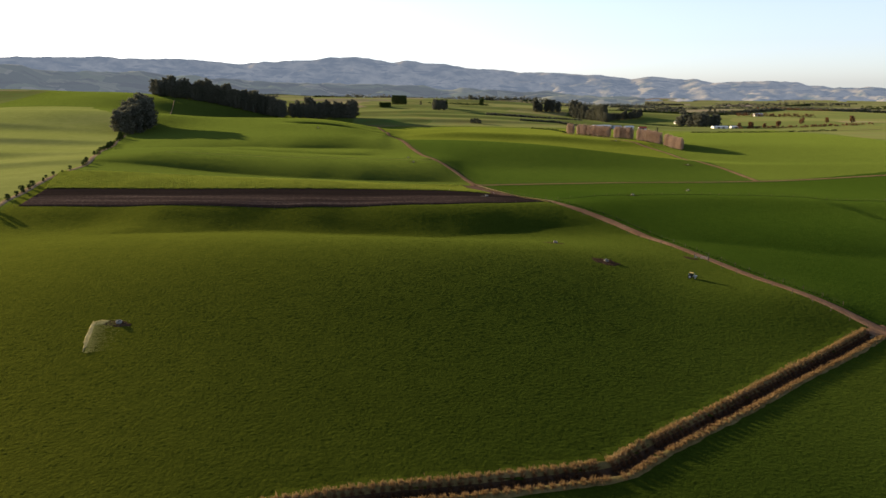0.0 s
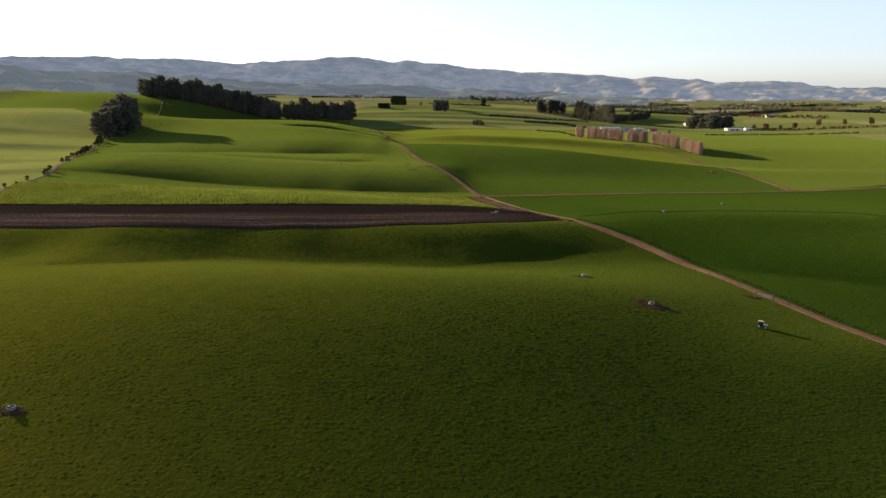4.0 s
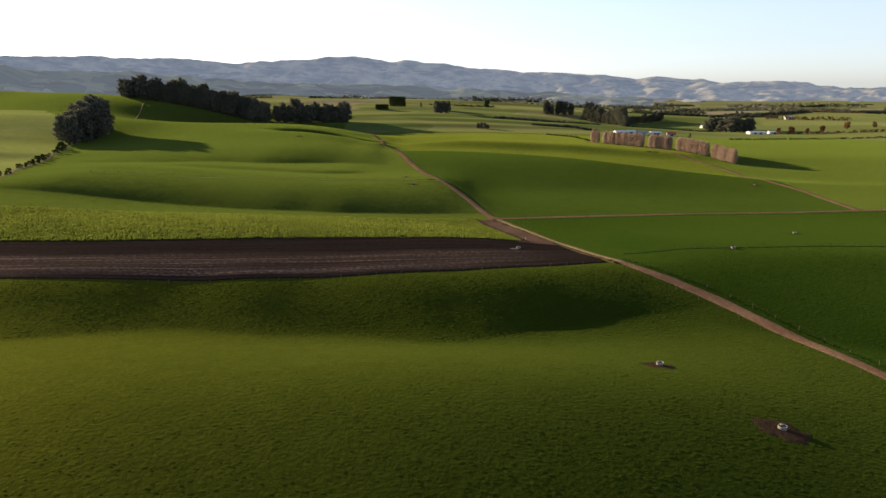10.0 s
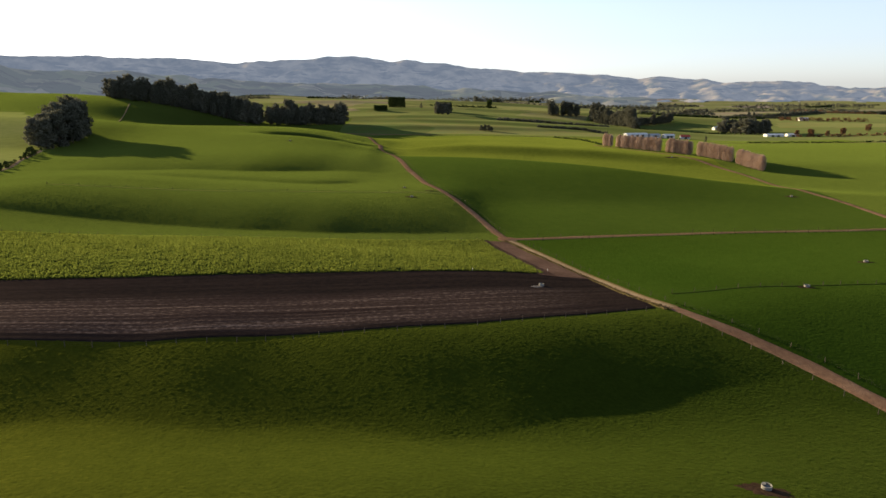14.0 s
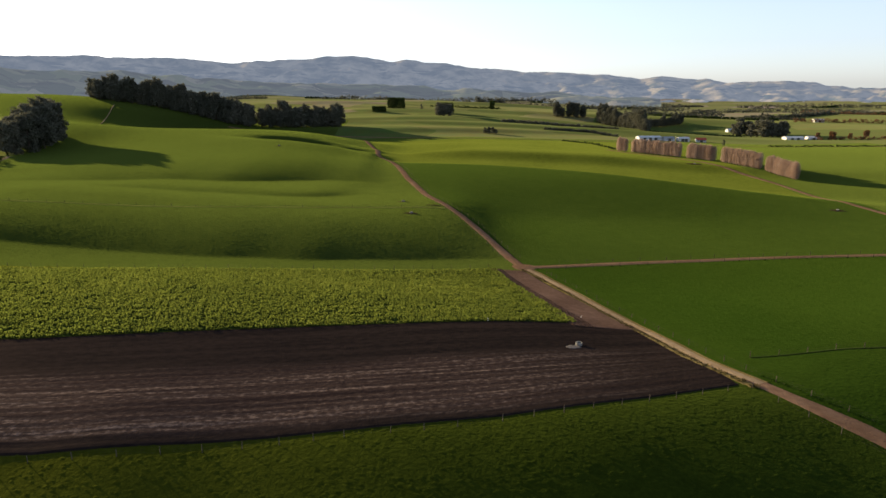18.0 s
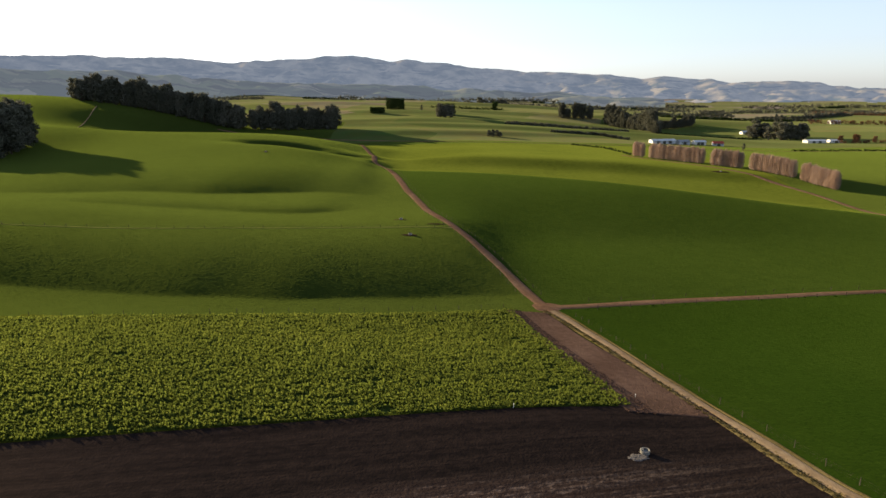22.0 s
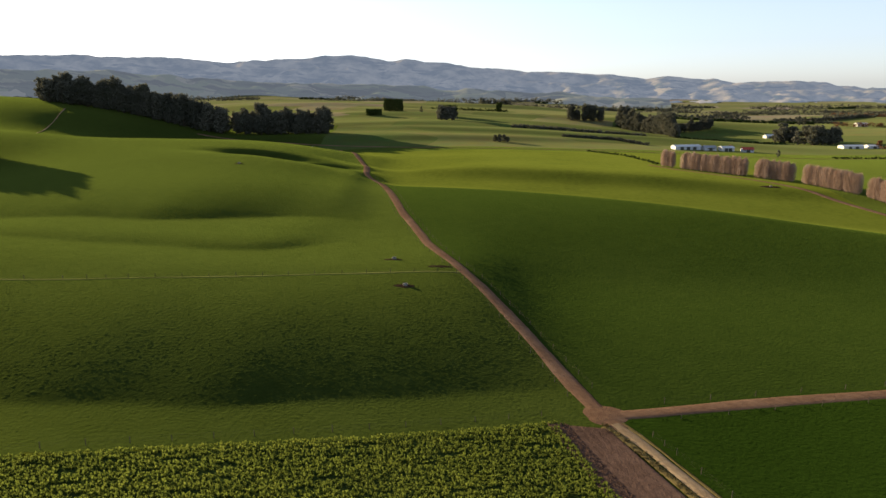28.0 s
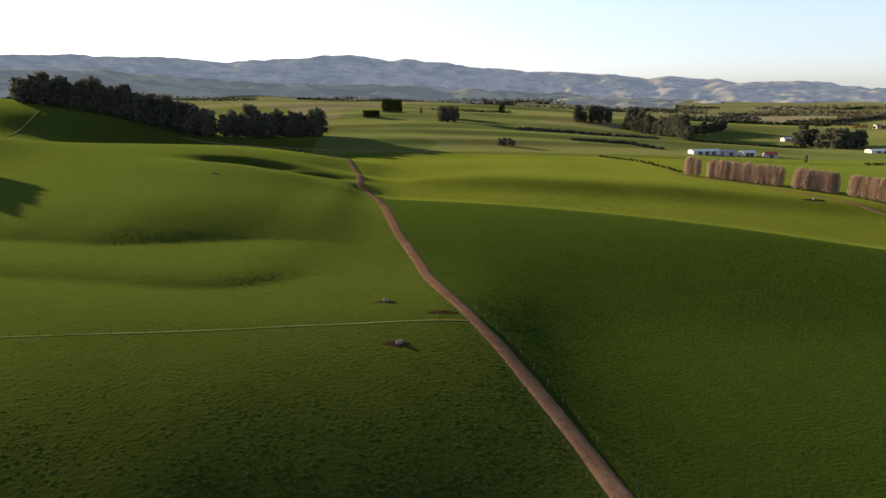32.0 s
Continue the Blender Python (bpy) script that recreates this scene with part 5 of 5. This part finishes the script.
me.loops.foreach_set("vertex_index", mound_f.astype(np.int32).ravel())
me.polygons.add(len(mound_f))
me.polygons.foreach_set("loop_start", np.arange(0, mound_f.size, 3, dtype=np.int32))
me.polygons.foreach_set("use_smooth", np.ones(len(mound_f), dtype=bool))
for turf in (GRASS, GRASS_BRIGHT, DOWNS, GRASS_HILL):
    me.materials.append(turf)
off_track = x - track_x(y)
kind_of = np.where(y > 378 + 0.16 * x, np.where((off_track > 0) & (y > 391 + 0.15 * (x - 20)), 3, 2), 0)
kind_of = np.where((off_track > 0) & (y > 150) & (y < 391 + 0.15 * (x - 20)), 1, kind_of)
me.polygons.foreach_set("material_index", np.repeat(kind_of, k).astype(np.int32))
me.update(calc_edges=True)
tagged(new("pasture_clumps", me), "low lumpy clumps of grazed green pasture grass", "grass", kind="stuff")

# tall dry grass on both banks of the ditch
for off, h in ((-2.2, .62), (1.9, .55)):
    q = beside(DITCH, off)
    k = r.integers(0, len(q), 6500)
    t = q[k] + r.normal(0, .30, (len(k), 2))
    tagged(blades(t[:, 0], t[:, 1], 4, 0.07, h, 0.28, r, DRYGRASS, "ditch_grass", 0.15, 0.6), "tall dry tan grass on the ditch bank", "grass", kind="stuff")
for off, drop in ((-1.3, -.15), (-.75, -.7), (1.15, -.3)):
    q = beside(DITCH, off)
    k = r.integers(0, len(q), 3200)
    t = q[k] + r.normal(0, .2, (len(k), 2))
    tagged(blades(t[:, 0], t[:, 1], 4, 0.07, 0.5, 0.25, r, REED, "ditch_reeds", drop, 0.6), "russet brown reeds on the inner ditch bank", "grass", kind="stuff")
# dry grass of the verge and along fences
q = beside(ON_B, -2.1)
k = r.integers(0, len(q), 1100)
t = q[k] + r.normal(0, .4, (len(k), 2))
tagged(blades(t[:, 0], t[:, 1], 4, 0.12, 0.38, 0.28, r, VERGE, "verge_grass", 0.1, 0.6), "dry tan grass on the track verge", "grass", kind="stuff")
for q, n in ((beside(ON_A, 3.4), 700), (beside(LANE, 3.0), 260), (edge, 900)):
    k = r.integers(0, len(q), n)
    t = q[k] + r.normal(0, .3, (n, 2))
    tagged(blades(t[:, 0], t[:, 1], 4, 0.11, 0.36, 0.25, r, TUFT if n != 900 else DRYGRASS, "fence_line_grass", 0.02, 0.6), "ungrazed grass along a fence line", "grass", kind="stuff")


# ---- distant hills ----
def sky_line(a):
    """Height of the far hills against the sky, as a slope, by the bearing a (sideways over forwards)."""
    bumps = ((-0.60, 0.035, 0.003), (-0.46, 0.07, 0.005), (-0.152, 0.048, 0.0105), (-0.03, 0.055, 0.0085), (0.20, 0.07, 0.004), (0.345, 0.05, 0.0045), (0.475, 0.045, 0.0065))
    z = 0.0300 - 0.0385 / (1 + np.exp(-(a - 0.16) / 0.155))
    for c, w, h in bumps:
        z = z + h * np.exp(-0.5 * ((a - c) / w) ** 2)
    return z


def ridged(x, y, seed):
    out = np.zeros(x.shape)
    amp, fr = 1.0, 1 / 760
    for k in range(5):
        ca, sa = math.cos(1.1 * k + seed), math.sin(1.1 * k + seed)
        u, v = (x * ca + y * sa) * fr, (-x * sa + y * ca) * fr
        n = np.sin(6.28 * u + 1.7 * np.sin(6.28 * v * 0.7 + k)) * np.sin(6.28 * v + 1.3 * np.sin(6.28 * u * 0.8))
        out += amp * (1 - np.abs(n))
        amp, fr = amp * 0.5, fr * 2.1
    return out / 1.9


HILLMAT = bpy.data.materials.new("distant_hill_grass_haze")
HILLMAT.use_nodes = True
nt = HILLMAT.node_tree
geo = nt.nodes.new("ShaderNodeNewGeometry")
noi = nt.nodes.new("ShaderNodeTexNoise")
noi.inputs["Scale"].default_value, noi.inputs["Detail"].default_value = 0.010, 9
ramp = nt.nodes.new("ShaderNodeValToRGB")
# dark and tan tones paint shaded hollows and sunlit spurs into the colour
ramp.color_ramp.elements[0].position, ramp.color_ramp.elements[0].color = 0.36, (0.018, 0.026, 0.018, 1)
ramp.color_ramp.elements[1].position, ramp.color_ramp.elements[1].color = 0.62, (0.205, 0.165, 0.108, 1)
b = nt.nodes["Principled BSDF"]
nt.links.new(geo.outputs["Position"], noi.inputs["Vector"])
nt.links.new(noi.outputs["Fac"], ramp.inputs[0])
p_map, p_noise, p_ramp, p_mix = nt.nodes.new("ShaderNodeMapping"), nt.nodes.new("ShaderNodeTexNoise"), nt.nodes.new("ShaderNodeValToRGB"), nt.nodes.new("ShaderNodeMix")
p_map.inputs["Scale"].default_value = (0.0035, 0.012, 0.045)      # scrub, plantations and hedges of the lower slopes
p_noise.inputs["Scale"].default_value, p_noise.inputs["Detail"].default_value = 1.0, 7
p_ramp.color_ramp.elements[0].position, p_ramp.color_ramp.elements[1].position = 0.57, 0.63
p_mix.data_type = "RGBA"
p_mix.inputs[7].default_value = (0.018, 0.026, 0.020, 1)
for p, q in ((geo.outputs["Position"], p_map.inputs[0]), (p_map.outputs[0], p_noise.inputs["Vector"]), (p_noise.outputs["Fac"], p_ramp.inputs[0]), (p_ramp.outputs[0], p_mix.inputs[0]), (ramp.outputs[0], p_mix.inputs[6]), (p_mix.outputs[2], b.inputs["Base Color"])):
    nt.links.new(p, q)
b.inputs["Roughness"].default_value = 1.0
b.inputs["Specular IOR Level"].default_value = 0.0
b.inputs["Emission Color"].default_value = (0.45, 0.54, 0.73, 1)     # haze put in as emission: air light of the far distance
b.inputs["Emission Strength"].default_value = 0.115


def hill_range(name, mat, a0, a1, near, far, crest_at, spur, label, na=330, nd=60, seed=0.6):
    """A range of hills as a height field over bearing and distance, cut by spurs and gullies."""
    A, D = np.meshgrid(np.linspace(a0, a1, na), np.linspace(0, 1, nd))
    dist = near + (far - near) * D
    hx, hy = A * dist / np.sqrt(1 + A * A), dist / np.sqrt(1 + A * A)
    rise = np.clip(D / 0.85, 0, 1)
    rid = ridged(hx, hy, seed)
    crest = 55 + crest_at(A) * (dist - 155)
    foot = rise ** 1.7
    hz = -70 + (crest + 70) * foot + spur * (rid - 0.62) * np.sin(np.pi * np.clip(rise, 0, 1)) ** 0.7 + 27 * (rid - 0.62) * rise - np.clip(D - 0.85, 0, 1) * 300
    hv = np.column_stack([hx.ravel(), hy.ravel(), hz.ravel()])
    i, j = np.meshgrid(np.arange(nd - 1), np.arange(na - 1), indexing="ij")
    hf = np.stack([i * na + j, i * na + j + 1, (i + 1) * na + j + 1, (i + 1) * na + j], -1).reshape(-1, 4)
    return tagged(new(name, mesh_of(name, hv, hf, mat, None, True)), label, "hills", kind="structure")


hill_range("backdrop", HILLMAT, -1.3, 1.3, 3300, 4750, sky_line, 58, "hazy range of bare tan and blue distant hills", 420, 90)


def low_line(a):
    return 0.017 - 0.02 * np.clip((a + 0.62) / 0.5, 0, 3.0) + 0.005 * np.exp(-0.5 * ((a + 0.66) / 0.05) ** 2) + 0.0035 * np.exp(-0.5 * ((a + 0.45) / 0.07) ** 2)


FOOTMAT = bpy.data.materials.new("foothill_fields_haze")
FOOTMAT.use_nodes = True
nt = FOOTMAT.node_tree
geo, mp, vor = nt.nodes.new("ShaderNodeNewGeometry"), nt.nodes.new("ShaderNodeMapping"), nt.nodes.new("ShaderNodeTexVoronoi")
mp.inputs["Scale"].default_value = (0.008, 0.017, 0.0)
vor.distance = "CHEBYCHEV"
vor.inputs["Scale"].default_value = 1.0
sep, ramp = nt.nodes.new("ShaderNodeSeparateColor"), nt.nodes.new("ShaderNodeValToRGB")
el = ramp.color_ramp.elements
while len(el) < 5:
    el.new(0.5)
for e, (p, c) in zip(el, [(0.0, (0.040, 0.052, 0.030)), (0.3, (0.090, 0.102, 0.048)), (0.5, (0.062, 0.074, 0.042)), (0.7, (0.125, 0.120, 0.066)), (0.88, (0.170, 0.150, 0.095))]):
    e.position, e.color = p, (*c, 1)
ramp.color_ramp.interpolation = "CONSTANT"
b = nt.nodes["Principled BSDF"]
for p, q in ((geo.outputs["Position"], mp.inputs[0]), (mp.outputs[0], vor.inputs["Vector"]), (vor.outputs["Color"], sep.inputs[0]), (sep.outputs[0], ramp.inputs[0])):
    nt.links.new(p, q)
h_map, h_noise, h_ramp, h_mix = nt.nodes.new("ShaderNodeMapping"), nt.nodes.new("ShaderNodeTexNoise"), nt.nodes.new("ShaderNodeValToRGB"), nt.nodes.new("ShaderNodeMix")
h_map.inputs["Scale"].default_value = (0.004, 0.022, 0.02)      # scrub and plantations in long patches
h_noise.inputs["Scale"].default_value, h_noise.inputs["Detail"].default_value = 1.0, 6
h_ramp.color_ramp.elements[0].position, h_ramp.color_ramp.elements[1].position = 0.54, 0.60
h_mix.data_type = "RGBA"
h_mix.inputs[7].default_value = (0.020, 0.027, 0.018, 1)
for p, q in ((geo.outputs["Position"], h_map.inputs[0]), (h_map.outputs[0], h_noise.inputs["Vector"]), (h_noise.outputs["Fac"], h_ramp.inputs[0]), (h_ramp.outputs[0], h_mix.inputs[0]), (ramp.outputs[0], h_mix.inputs[6]), (h_mix.outputs[2], b.inputs["Base Color"])):
    nt.links.new(p, q)
b.inputs["Roughness"].default_value, b.inputs["Specular IOR Level"].default_value = 1.0, 0.0
b.inputs["Emission Color"].default_value = (0.50, 0.56, 0.70, 1)     # emission lays the distance's air light over the foothills as haze
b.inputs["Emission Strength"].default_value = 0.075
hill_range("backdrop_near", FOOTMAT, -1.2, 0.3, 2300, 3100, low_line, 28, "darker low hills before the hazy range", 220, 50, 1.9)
